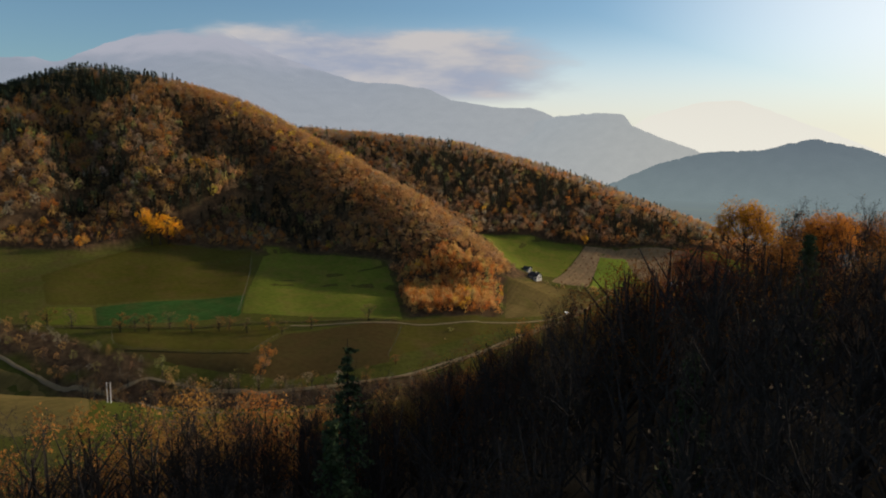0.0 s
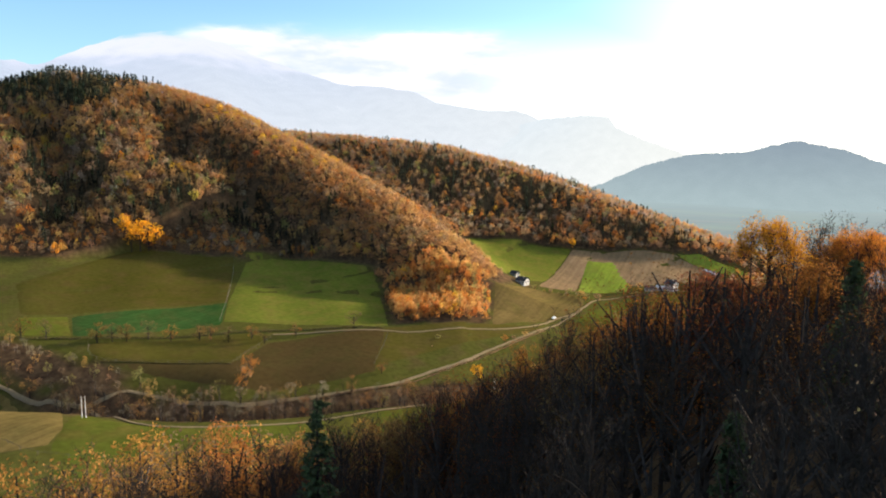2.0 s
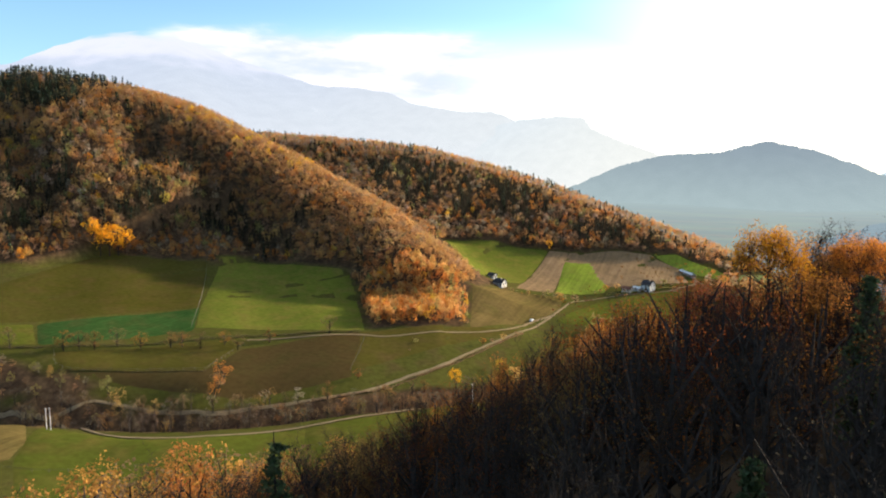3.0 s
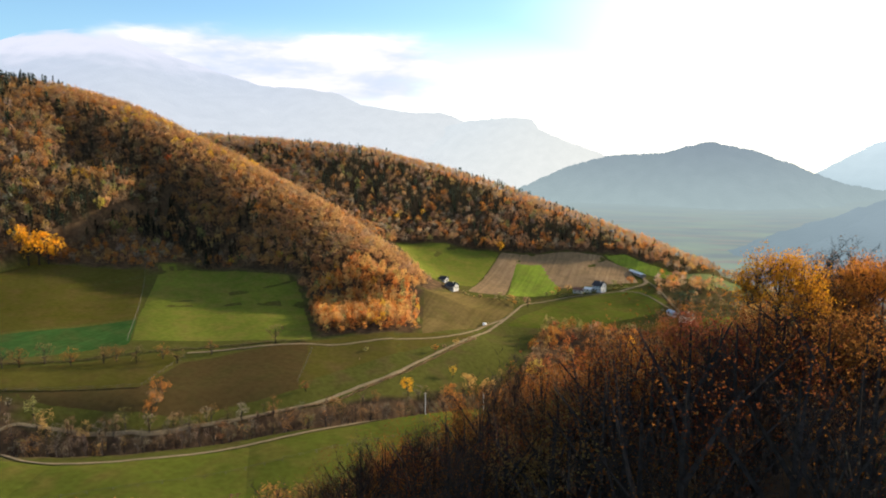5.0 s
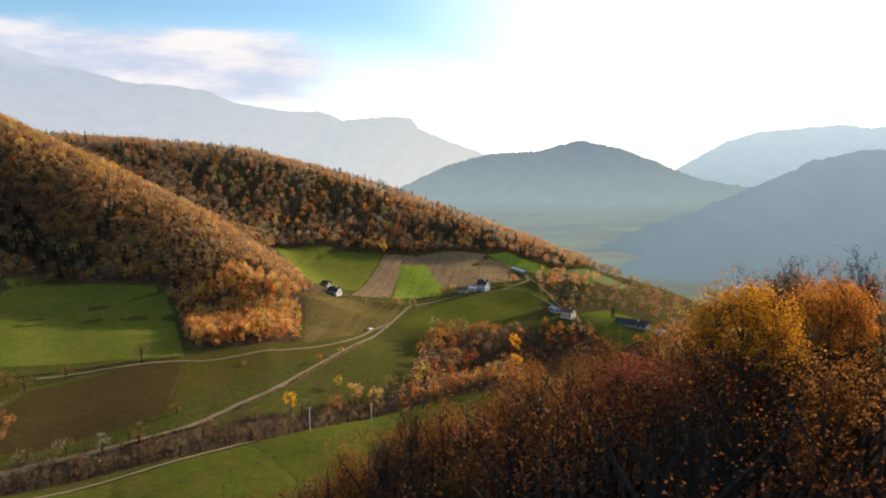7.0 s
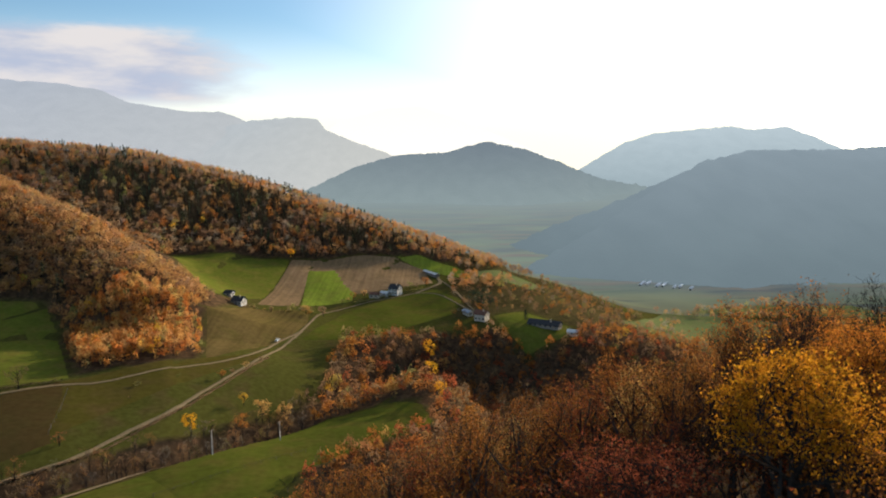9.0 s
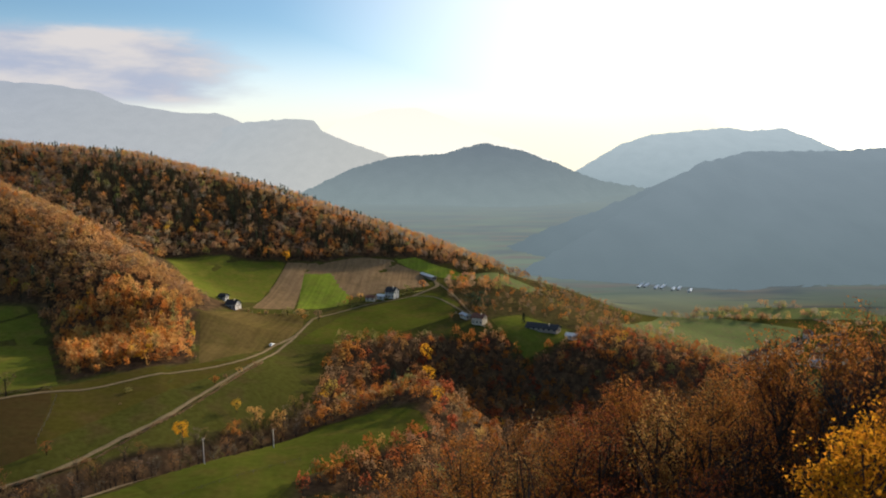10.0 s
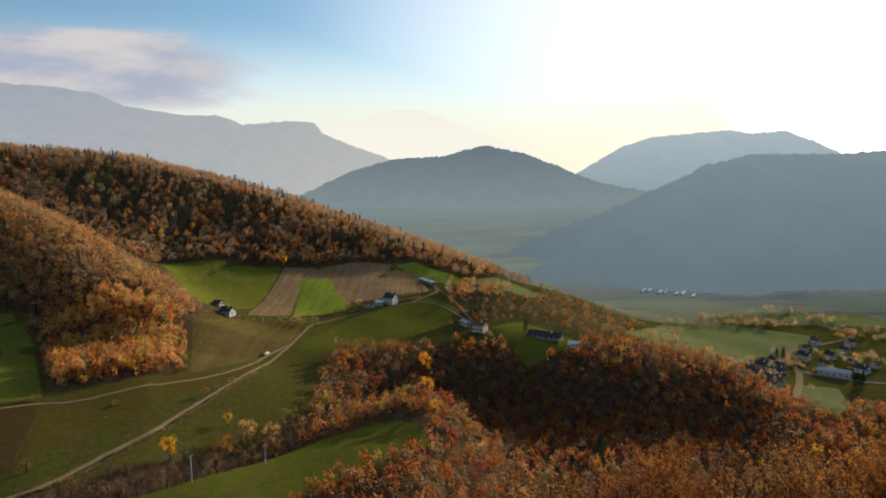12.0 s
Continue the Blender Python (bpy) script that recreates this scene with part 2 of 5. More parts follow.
HILL_C = distance("right_hill_painted_haze", (0.023, 0.021, 0.017), (0.045, 0.057, 0.026), (0.172, 0.217, 0.251), 0.82, 190, (0.096, 0.129, 0.146), 0.9)
RANGE = distance("mountain_painted_haze", (0.045, 0.045, 0.053), (0.151, 0.151, 0.151), (0.248, 0.280, 0.341), 0.9, 700, (0.262, 0.285, 0.315), 0.95, ((690, 860), (860, 985)), bright=(-3300, -1000, (0.305, 0.322, 0.335)))
MESA = distance("table_mountain_painted_haze", (0.038, 0.038, 0.038), (0.076, 0.076, 0.061), (0.287, 0.315, 0.339), 0.92, 430, (0.300, 0.315, 0.322), 0.95, bright=(-1500, -100, (0.345, 0.35, 0.335)))
PALE = distance("palest_peaks_painted_haze", (0.2, 0.2, 0.2), (0.3, 0.3, 0.3), (0.62, 0.60, 0.54), 0.99, 540, (0.68, 0.65, 0.57), 0.99, None, True)


def plain_material():
    """The far floor of the valley, with haze painted on as emission that thickens with the miles."""
    m, nt, b = shader("valley_floor_painted_haze", 1.0)
    c = blend(nt, cloudy(nt, 0.004, 0.4, 0.6, 4.0, (0.6, 1.6, 1)), (0.13, 0.14, 0.065), (0.16, 0.14, 0.085))
    c = blend(nt, cloudy(nt, 0.011, 0.52, 0.6, 6.0, (0.5, 2.0, 1)), c, (0.07, 0.07, 0.05))
    nt.links.new(c, b.inputs["Base Color"])
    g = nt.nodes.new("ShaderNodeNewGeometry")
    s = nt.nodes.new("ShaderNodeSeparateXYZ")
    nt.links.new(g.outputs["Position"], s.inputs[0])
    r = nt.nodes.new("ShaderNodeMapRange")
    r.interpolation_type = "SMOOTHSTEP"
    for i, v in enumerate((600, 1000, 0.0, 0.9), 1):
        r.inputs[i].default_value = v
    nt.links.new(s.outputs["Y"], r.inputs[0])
    # colours of the painted haze glow, paler farther off
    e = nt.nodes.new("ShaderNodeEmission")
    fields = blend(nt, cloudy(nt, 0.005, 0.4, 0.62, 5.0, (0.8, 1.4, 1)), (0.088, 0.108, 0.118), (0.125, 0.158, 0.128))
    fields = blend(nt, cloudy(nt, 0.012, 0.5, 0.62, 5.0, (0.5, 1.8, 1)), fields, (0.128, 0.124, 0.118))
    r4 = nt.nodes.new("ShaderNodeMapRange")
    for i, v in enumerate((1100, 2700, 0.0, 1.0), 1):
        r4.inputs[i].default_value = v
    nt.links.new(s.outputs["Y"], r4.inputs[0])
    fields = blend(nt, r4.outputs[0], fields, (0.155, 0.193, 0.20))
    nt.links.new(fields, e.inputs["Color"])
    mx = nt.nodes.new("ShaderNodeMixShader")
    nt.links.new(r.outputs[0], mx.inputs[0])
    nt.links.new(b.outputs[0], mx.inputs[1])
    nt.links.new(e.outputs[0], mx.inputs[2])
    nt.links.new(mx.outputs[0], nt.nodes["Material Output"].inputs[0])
    return m


PLAIN = plain_material()


def smax(a, b, k):
    """Smooth maximum of two heights."""
    return 0.5 * (a + b + np.sqrt((a - b) ** 2 + k * k))


def step(a, b, v):
    s = np.clip((v - a) / (b - a), 0, 1)
    return s * s * (3 - 2 * s)


def crest(x, y, line):
    """Distance from a polyline of (x, y, z) and the line's height and side (+1 left of its way) at the nearest point."""
    best, hz, side = np.full(np.shape(x), 1e9), np.zeros(np.shape(x)), np.zeros(np.shape(x))
    for (ax, ay, az), (bx, by, bz) in zip(line, line[1:]):
        dx, dy = bx - ax, by - ay
        s = np.clip(((x - ax) * dx + (y - ay) * dy) / (dx * dx + dy * dy), 0, 1)
        d = np.hypot(x - ax - s * dx, y - ay - s * dy)
        near = d < best
        hz = np.where(near, az + s * (bz - az), hz)
        side = np.where(near, np.sign(dx * (y - ay) - dy * (x - ax)), side)
        best = np.minimum(best, d)
    return best, hz, side


def ridge(x, y, line, slope, slope_right, top):
    d, hz, side = crest(x, y, line)
    return hz - np.where(side > 0, slope, slope_right) * (np.sqrt(d * d + top * top) - top)
HILL = [(-1500, 560, 190), (-1000, 540, 215), (-711, 515, 254), (-585, 540, 236), (-519, 545, 218), (-400, 540, 166), (-292, 500, 126), (-215, 450, 96), (-178, 415, 78), (-165, 385, 60)]
RIDGE = [(-900, 745, 215), (-487, 775, 189), (-351, 800, 176), (-249, 800, 149), (-170, 790, 126), (-90, 770, 99), (-27, 750, 80), (33, 725, 54), (80, 700, 40)]
SPUR = [(0, -220, 143), (14, -80, 144), (24, -42, 149), (33, -8, 154.5), (32, 9, 153), (25, 26, 147.5), (23, 44, 139), (22, 70, 126), (18, 105, 108), (4, 140, 84), (-18, 176, 58)]
SHOULDER = [(-24, -160, 136), (-28, -40, 136), (-34, -18, 130), (-46, 6, 121), (-66, 34, 105), (-90, 52, 88)]
GULLY = [(420, 345, 2), (230, 378, 2), (110, 388, 3), (50, 396, 6), (10, 406, 14), (-25, 396, 24), (-50, 358, 33), (-75, 312, 38), (-115, 258, 46), (-200, 178, 51), (-330, 120, 57)]
RIM = [(100, 500, 34), (135, 492, 35), (165, 482, 33), (192, 458, 27), (204, 425, 17), (198, 392, 5)]
FURROWS = [([(-520, 488, 0), (-432, 468, 15), (-407, 458, 18), (-346, 425, 15), (-300, 400, 3)], 44), ([(-650, 440, 2), (-604, 395, 14), (-545, 375, 16), (-500, 345, 11), (-480, 330, 2)], 36), ([(-560, 500, 0), (-522, 480, 10), (-495, 455, 17), (-480, 438, 8), (-472, 425, 0)], 32)]


def relief(x, y):
    """Heights of the base land, of the two wooded hills and of the spur."""
    terrace = 31.5 - 0.10 * np.clip(x, -700, 300) + 0.03 * np.clip(y, -200, 800) + 8 * step(-40, 60, x) * step(430, 500, y)
    valley = 3 + 0.012 * np.clip(x - 300, 0, 900)
    low = step(0, 1, (x - 95 + 0.35 * (y - 500)) / 210)
    low = np.maximum(low, step(720, 1100, y))
    base = terrace * (1 - low) + valley * low
    base = base - 8.5 * step(330, 420, y) * (1 - step(520, 640, y)) * step(-270, -200, x) * (1 - step(-110, 10, x))
    base = np.maximum(base - 27 * step(-14, 46, x) * (1 - step(390, 440, y)) * step(120, 220, y) * (1 - low), 2)
    d, hz, _ = crest(x, y, GULLY)
    base = base - np.clip(base - hz, 0, 99) * (1 - step(4 + 4 * step(-50, 30, x), 40 + 36 * step(-70, 20, x), d))
    base = base + 9 * np.exp(-((x + 14) ** 2 + (y - 348) ** 2) / 520)
    base = smax(base, ridge(x, y, RIM, 0.42, 0.5, 8), 3)
    base = base - 6 * (1 - step(2, 13, d)) * (1 - step(-90, -50, x))
    hill = ridge(x, y, HILL, 0.62, 0.47, 25)
    for line, wide in FURROWS:
        d, deep, _ = crest(x, y, line)
        hill = hill - deep * (1 - step(2, wide, d))
    return base, hill, ridge(x, y, RIDGE, 0.45, 0.42, 40), smax(ridge(x, y, SPUR, 0.52, 0.55, 10), ridge(x, y, SHOULDER, 0.62, 0.62, 8), 4)


def height(x, y):
    base, hill, back, spur = relief(x, y)
    h = smax(smax(smax(base, hill, 16), back, 14), spur, 6)
    return h + 0.9 * np.sin(x / 37 + 1) * np.sin(y / 41) + 0.4 * np.sin(x / 13 + y / 17)


# ---- land ----
def part(name, mesh, material, parent=None, label=""):
    """Links a bmesh or mesh as one object with its material, under its thing."""
    if isinstance(mesh, bmesh.types.BMesh):
        me = bpy.data.meshes.new(name)
        mesh.to_mesh(me)
        mesh.free()
    else:
        me = mesh
    if material and not me.materials:
        me.materials.append(material)
    ob = new(name, me)
    ob.parent = parent
    return tagged(ob, label)


def arrays_mesh(name, verts, faces, smooth=False):
    """A mesh from numpy arrays: verts n x 3 and faces m x 3 or m x 4."""
    me = bpy.data.meshes.new(name)
    n, k = faces.shape
    me.vertices.add(len(verts))
    me.vertices.foreach_set("co", np.ascontiguousarray(verts, np.float32).ravel())
    me.loops.add(n * k)
    me.loops.foreach_set("vertex_index", np.ascontiguousarray(faces, np.int32).ravel())
    me.polygons.add(n)
    me.polygons.foreach_set("loop_start", np.arange(0, n * k, k, dtype=np.int32))
    me.update(calc_edges=True)
    if smooth:
        me.polygons.foreach_set("use_smooth", np.ones(n, bool))
    return me


def sheet(name, xs, ys, z, smooth=True):
    gx, gy = np.meshgrid(xs, ys)
    nx, ny = len(xs), len(ys)
    i = np.arange(nx * ny).reshape(ny, nx)
    faces = np.stack([i[:-1, :-1], i[:-1, 1:], i[1:, 1:], i[1:, :-1]], -1).reshape(-1, 4)
    return arrays_mesh(name, np.stack([gx, gy, z(gx, gy)], -1).reshape(-1, 3), faces, smooth)


def inside(x, y, poly, grow=0.0):
    """Whether points lie in a convex polygon given counter-clockwise, widened by grow metres."""
    ok = np.ones(np.shape(x), bool)
    for (ax, ay), (bx, by) in zip(poly, poly[1:] + poly[:1]):
        n = math.hypot(bx - ax, by - ay)
        ok &= ((bx - ax) * (y - ay) - (by - ay) * (x - ax)) / n > -grow
    return ok


def ccw(poly):
    area = sum(ax * by - bx * ay for (ax, ay), (bx, by) in zip(poly, poly[1:] + poly[:1]))
    return poly if area > 0 else poly[::-1]


FIELDS = [
    ("west_pasture", PASTURE, [(-425, 240), (-366, 201), (-347, 219), (-300, 298), (-360, 376), (-434, 350), (-441, 331)]),
    ("ditch_meadow", LUSH, [(-363, 197), (-346, 216), (-316, 194), (-337, 179)]),
    ("fence_meadow", FRESH, [(-276, 261), (-187, 313), (-230, 381), (-249, 404), (-306, 403), (-339, 400), (-361, 380), (-300, 299)]),
    ("dark_crop_field", CROP, [(-344, 216), (-314, 193), (-291, 223), (-270, 258), (-298, 296)]),
    ("lower_meadow", PASTURE, [(-300, 190), (-281, 179), (-226, 215), (-231, 249), (-241, 262)]),
    ("brown_pasture", DULL, [(-226, 214), (-166, 257), (-180, 300), (-190, 311), (-230, 251)]),
    ("brown_pasture", DULL, [(-232, 191), (-198, 205), (-175, 233), (-162, 253), (-167, 259), (-229, 216)]),
    ("brown_pasture", DULL, [(-282, 176), (-250, 186), (-229, 190), (-225, 216)]),
    ("bush_meadow", OLIVE, [(-165, 255), (-108, 383), (-112, 388), (-190, 310)]),
    ("tan_field", TAN, [(-345, 142), (-307, 144), (-278, 149), (-252, 138), (-231, 122), (-224, 110), (-236, 92), (-345, 84)]),
    ("road_meadow", LUSH, [(-246, 140), (-204, 147), (-188, 84), (-222, 110)]),
    ("road_meadow", LUSH, [(-207, 146), (-149, 190), (-107, 120), (-192, 84)]),
    ("road_meadow", LUSH, [(-151, 188), (-117, 237), (-68, 192), (-111, 118)]),
    ("road_meadow", LUSH, [(-119, 235), (-92, 273), (-58, 243), (-72, 188)]),
    ("creek_meadow", LUSH, [(-95, 269), (-60, 315), (-30, 330), (-12, 322), (-6, 306), (-63, 239)]),
    ("stubble_field", STUBBLE, [(-136, 360), (-112, 412), (-104, 430), (-100, 470), (-105, 503), (-116, 513), (-147, 485), (-157, 427)]),
    ("far_green_field", FRESH, [(-250, 604), (-171, 476), (-147, 530), (-151, 648), (-206, 634)]),
    ("ploughed_strip", SOIL, [(-150, 648), (-146, 502), (-118, 527), (-131, 655)]),
    ("ploughed_field", SOIL, [(-131, 654), (-130, 628), (-78, 574), (-11, 622), (-22, 674), (-54, 690), (-81, 684), (-102, 673)]),
    ("bright_green_strip", BRIGHT, [(-130, 626), (-117, 528), (-79, 552), (-79, 576), (-103, 643)]),
    ("terrace_meadow", LUSH, [(-98, 432), (-70, 440), (-24, 478), (4, 505), (14, 545), (-8, 590), (-40, 575), (-80, 520)]),
    ("lawn_field", FRESH, [(36, 498), (42, 474), (57, 450), (94, 470), (92, 486), (60, 516)]),
    ("valley_meadow", PALE_GRASS, [(147, 560), (182, 525), (242, 528), (313, 588), (350, 640), (291, 694), (231, 702)]),
    ("village_meadow", PALE_GRASS, [(239, 446), (253, 429), (275, 447), (290, 490), (264, 494)]),
    ("valley_pasture", PALE_GRASS, [(291, 696), (352, 640), (420, 600), (470, 660), (450, 735), (330, 740), (233, 706)]),
    ("shelf_meadow", BRIGHT, [(-52, 690), (-28, 706), (12, 690), (30, 650), (18, 640), (-8, 660)]),
    ("slope_meadow", PALE_GRASS, [(20, 668), (58, 690), (92, 640), (80, 610), (40, 640)]),
]
FIELDS = [(n, m, ccw(p)) for n, m, p in FIELDS]
PATCH = ccw([(-137, 362), (-190, 316), (-236, 390), (-215, 440), (-162, 432)])
LEFT_WOOD = ccw([(-400, 140), (-300, 152), (-274, 160), (-252, 169), (-265, 179), (-400, 160)])
NEAR_WOOD = ccw([(-74, 252), (-10, 296), (6, 280), (-20, 236), (-60, 232)])


def open_land(x, y, grow=0.0):
    out = np.zeros(np.shape(x), bool)
    for _, _, poly in FIELDS:
        out |= inside(x, y, poly, grow)
    return out


def wooded(x, y):
    """How thickly wooded the land is, 0 to 1."""
    base, hill, back, spur = relief(x, y)
    d, _, _ = crest(x, y, GULLY)
    w = np.maximum(step(1, 5, hill - base), step(0, 4, back - base) * (x < 30))
    w = np.maximum(w, step(-10, -6, hill - base) * (x < -232) * (y > 225))
    w = np.maximum(w, step(-6, 0, spur - base))
    gorge = np.where(x > -70, d < 62 + 40 * step(0, 120, x), d < 13)
    w = np.maximum(w, gorge * 1.0)
    w = np.maximum(w, ((x > -12) & (x < 330) & (y > 60) & (y < 400)) * 1.0)
    w = np.maximum(w, 0.5 * ((x > 5) & (x < 230) & (y > 500 - 0.2 * x) & (y < 900 - 1.4 * x)))
    for poly in (PATCH, LEFT_WOOD, NEAR_WOOD):
        w = np.maximum(w, inside(x, y, poly) * 1.0)
    return np.where(open_land(x, y, 2.0), 0.0, w)


GX = np.concatenate([np.arange(-4880, -900, 80), np.arange(-900, 460, 7), np.arange(460, 4900, 70)]).astype(float)
GY = np.concatenate([np.arange(-4880, -180, 120), np.arange(-180, 1000, 7), np.arange(1000, 4900, 55)]).astype(float)
me = sheet("ground", GX, GY, height)
gx, gy = np.meshgrid(GX, GY)
me.attributes.new("wood", "FLOAT", "POINT").data.foreach_set("value", wooded(gx, gy).astype(np.float32).ravel())
me.materials.append(GROUND)
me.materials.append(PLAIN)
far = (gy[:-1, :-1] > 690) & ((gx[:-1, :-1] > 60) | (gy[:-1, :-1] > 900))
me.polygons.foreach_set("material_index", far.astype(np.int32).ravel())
tagged(part("ground", me, GROUND), "autumn valley land with grass and leaf litter", "ground", kind="structure")


def drape(name, poly, material, label, lift=0.3, cell=5.0):
    xs, ys = [p[0] for p in poly], [p[1] for p in poly]
    bm = bmesh.new()
    nx, ny = (max(2, int((max(v) - min(v)) / cell)) for v in (xs, ys))
    bmesh.ops.create_grid(bm, x_segments=nx, y_segments=ny, size=0.5)
    for v in bm.verts:
        v.co = (min(xs) + (v.co.x + 0.5) * (max(xs) - min(xs)), min(ys) + (v.co.y + 0.5) * (max(ys) - min(ys)), 0)
    for (ax, ay), (bx, by) in zip(poly, poly[1:] + poly[:1]):
        bmesh.ops.bisect_plane(bm, geom=bm.verts[:] + bm.edges[:] + bm.faces[:], plane_co=(ax, ay, 0), plane_no=(by - ay, ax - bx, 0), clear_outer=True)
    for v in bm.verts:
        rim = min((abs((by - ay) * (v.co.x - ax) - (bx - ax) * (v.co.y - ay)) / math.hypot(bx - ax, by - ay) for (ax, ay), (bx, by) in zip(poly, poly[1:] + poly[:1])))
        v.co.z = float(height(v.co.x, v.co.y)) + min(lift, 0.12 * rim - 0.03)
    for f in bm.faces:
        f.smooth = True
    return tagged(part(name, bm, material), label, "field", kind="structure")


FIELD_WORDS = {
    PASTURE: "olive green autumn pasture in the valley", LUSH: "fresh green mown meadow in low sun", CROP: "dark green row crop beside a fence",
    STUBBLE: "brownish grazed stubble field", OLIVE: "olive meadow beside a gravel road", TAN: "tan ploughed field with wheel tracks",
    FRESH: "fresh green field on the far terrace",
    DULL: "dull brown grazed pasture",
    PALE_GRASS: "pale green meadow on the valley floor",
    BRIGHT: "bright green strip of young crop", SOIL: "bare brown ploughed field on the terrace",
}
for i, (n, m, poly) in enumerate(FIELDS):
    drape(n, poly, m, FIELD_WORDS[m], 0.2 + 0.006 * i, 3.5 if poly[0][1] < 900 else 30.0)


def smooth_line(points, gap):
    """Points at even gaps on a smooth curve through the given ones."""
    p = [np.array(q, float) for q in points]
    p = [2 * p[0] - p[1]] + p + [2 * p[-1] - p[-2]]
    out = []
    for a, b, c, d in zip(p, p[1:], p[2:], p[3:]):
        n = max(2, int(np.linalg.norm(c - b) / gap))
        for s in np.arange(n) / n:
            out.append(0.5 * (2 * b + (c - a) * s + (2 * a - 5 * b + 4 * c - d) * s**2 + (3 * b - a - 3 * c + d) * s**3))
    return np.array(out + [p[-2]])


def lane(name, points, width, material, label, lift=0.52):
    line = smooth_line(points, 3.0)
    tan = np.gradient(line, axis=0)
    side = np.stack([-tan[:, 1], tan[:, 0]], -1) / np.linalg.norm(tan, axis=1)[:, None]
    wob = 0.18 * np.sin(np.arange(len(line)) * 1.7)[:, None]
    cols = [line + side * (o * width + wob * (abs(o) > 0.4)) for o in (-0.5, -0.18, 0.18, 0.5)]
    v = np.stack(cols, 1).reshape(-1, 2)
    z = height(v[:, 0], v[:, 1]) + lift + np.tile([-0.16, 0.04, 0.04, -0.16], len(line))
    i = np.arange(len(line) * 4).reshape(-1, 4)
    faces = np.concatenate([np.stack([i[:-1, k], i[:-1, k + 1], i[1:, k + 1], i[1:, k]], -1) for k in range(3)])
    return tagged(part(name, arrays_mesh(name, np.c_[v, z], faces, True), material), label, "road", kind="structure")


lane("road", [(-360, 146), (-293, 147), (-278, 152), (-263, 157), (-257, 164), (-252, 172), (-234, 177), (-222, 180), (-201, 191), (-187, 206), (-168, 225), (-152, 244), (-140, 268), (-129, 290), (-122, 315), (-115, 347), (-109, 382), (-104, 422), (-100, 446), (-99, 474), (-98, 506), (-88, 524), (-74, 540), (-58, 558), (-40, 571), (-24, 579), (-6, 570), (13, 528), (24, 505), (31, 482)], 1.9, GRAVEL, "pale gravel farm road through the meadows")
lane("road_2", [(-263, 157), (-249, 156), (-226, 147), (-206, 148), (-178, 165), (-150, 193), (-120, 237), (-96, 274)], 1.9, GRAVEL, "pale gravel lane along the creek wood")
lane("road_3", [(-236, 262), (-214, 282), (-189, 304), (-170, 314), (-143, 342), (-127, 361), (-116, 384), (-110, 418), (-103, 438), (-100, 446)], 1.7, GRAVEL, "narrow farm track below the orange wood")
lane("road_4", [(-26, 579), (-14, 600), (-5, 622), (-9, 645), (-20, 668)], 3.6, GRAVEL, "farm drive to the long barn")
lane("road_7", [(-16, 655), (-4, 630), (6, 595), (14, 553), (19, 528), (24, 507)], 1.8, GRAVEL, "pale lane between low walls down the slope")
lane("road_5", [(232, 430), (243, 459), (266, 500), (281, 532), (288, 560), (300, 585), (334, 608), (372, 626), (392, 650), (380, 680)], 5.0, GRAVEL, "pale village road in the hazy valley")
lane("road_6", [(281, 532), (300, 515), (330, 500), (370, 492)], 4.5, ASPHALT, "grey side street in the village")


def far_hill(name, line, slope, slope_right, top, material, label, rough, cell, seed, joined=False):
    """A far wooded hill or mountain: a crest with uneven flanks and gullies."""
    xs, ys = [p[0] for p in line], [p[1] for p in line]
    reach = max(p[2] for p in line) / min(slope, slope_right) * 1.0 + 60
    gx = np.arange(min(xs) - reach, max(xs) + reach, cell)
    gy = np.arange(min(ys) - reach, max(ys) + reach * 0.5, cell)

    def z(x, y):
        d, hz, side = crest(x, y, line)
        wave = sum(np.sin(x / w + seed * k + 1.3 * np.sin(y / (w * 1.7))) * np.cos(y / (w * 0.8) + k) * w * 0.05 for k, w in enumerate((40, 95, 210), 1))
        h = ridge(x, y, line, slope, slope_right, top)
        for pair in zip(line, line[1:]) if joined else ():
            h = np.maximum(h, ridge(x, y, list(pair), slope, slope_right, top))
        h = h + wave * np.clip(d / (3 * top), 0, 1)
        grit = np.random.default_rng(seed).normal(0, rough, np.shape(x))
        return np.maximum(h + grit, -30)

    return tagged(part(name, sheet(name, gx, gy, z), material), label, "hill", kind="structure")


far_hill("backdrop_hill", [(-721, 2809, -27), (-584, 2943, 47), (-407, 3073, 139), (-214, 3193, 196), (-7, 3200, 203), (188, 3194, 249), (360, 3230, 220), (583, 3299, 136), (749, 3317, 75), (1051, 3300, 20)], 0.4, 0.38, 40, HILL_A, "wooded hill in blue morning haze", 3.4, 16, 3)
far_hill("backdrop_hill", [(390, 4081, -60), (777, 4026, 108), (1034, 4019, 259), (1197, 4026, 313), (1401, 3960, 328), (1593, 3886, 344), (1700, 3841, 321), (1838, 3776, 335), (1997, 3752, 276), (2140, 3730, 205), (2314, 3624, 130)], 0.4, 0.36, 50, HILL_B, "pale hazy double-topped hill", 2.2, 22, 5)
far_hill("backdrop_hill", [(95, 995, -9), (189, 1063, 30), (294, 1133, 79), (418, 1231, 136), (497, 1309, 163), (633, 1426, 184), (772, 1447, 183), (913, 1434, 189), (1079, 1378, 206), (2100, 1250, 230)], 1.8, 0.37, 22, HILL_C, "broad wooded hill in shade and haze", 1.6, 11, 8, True)
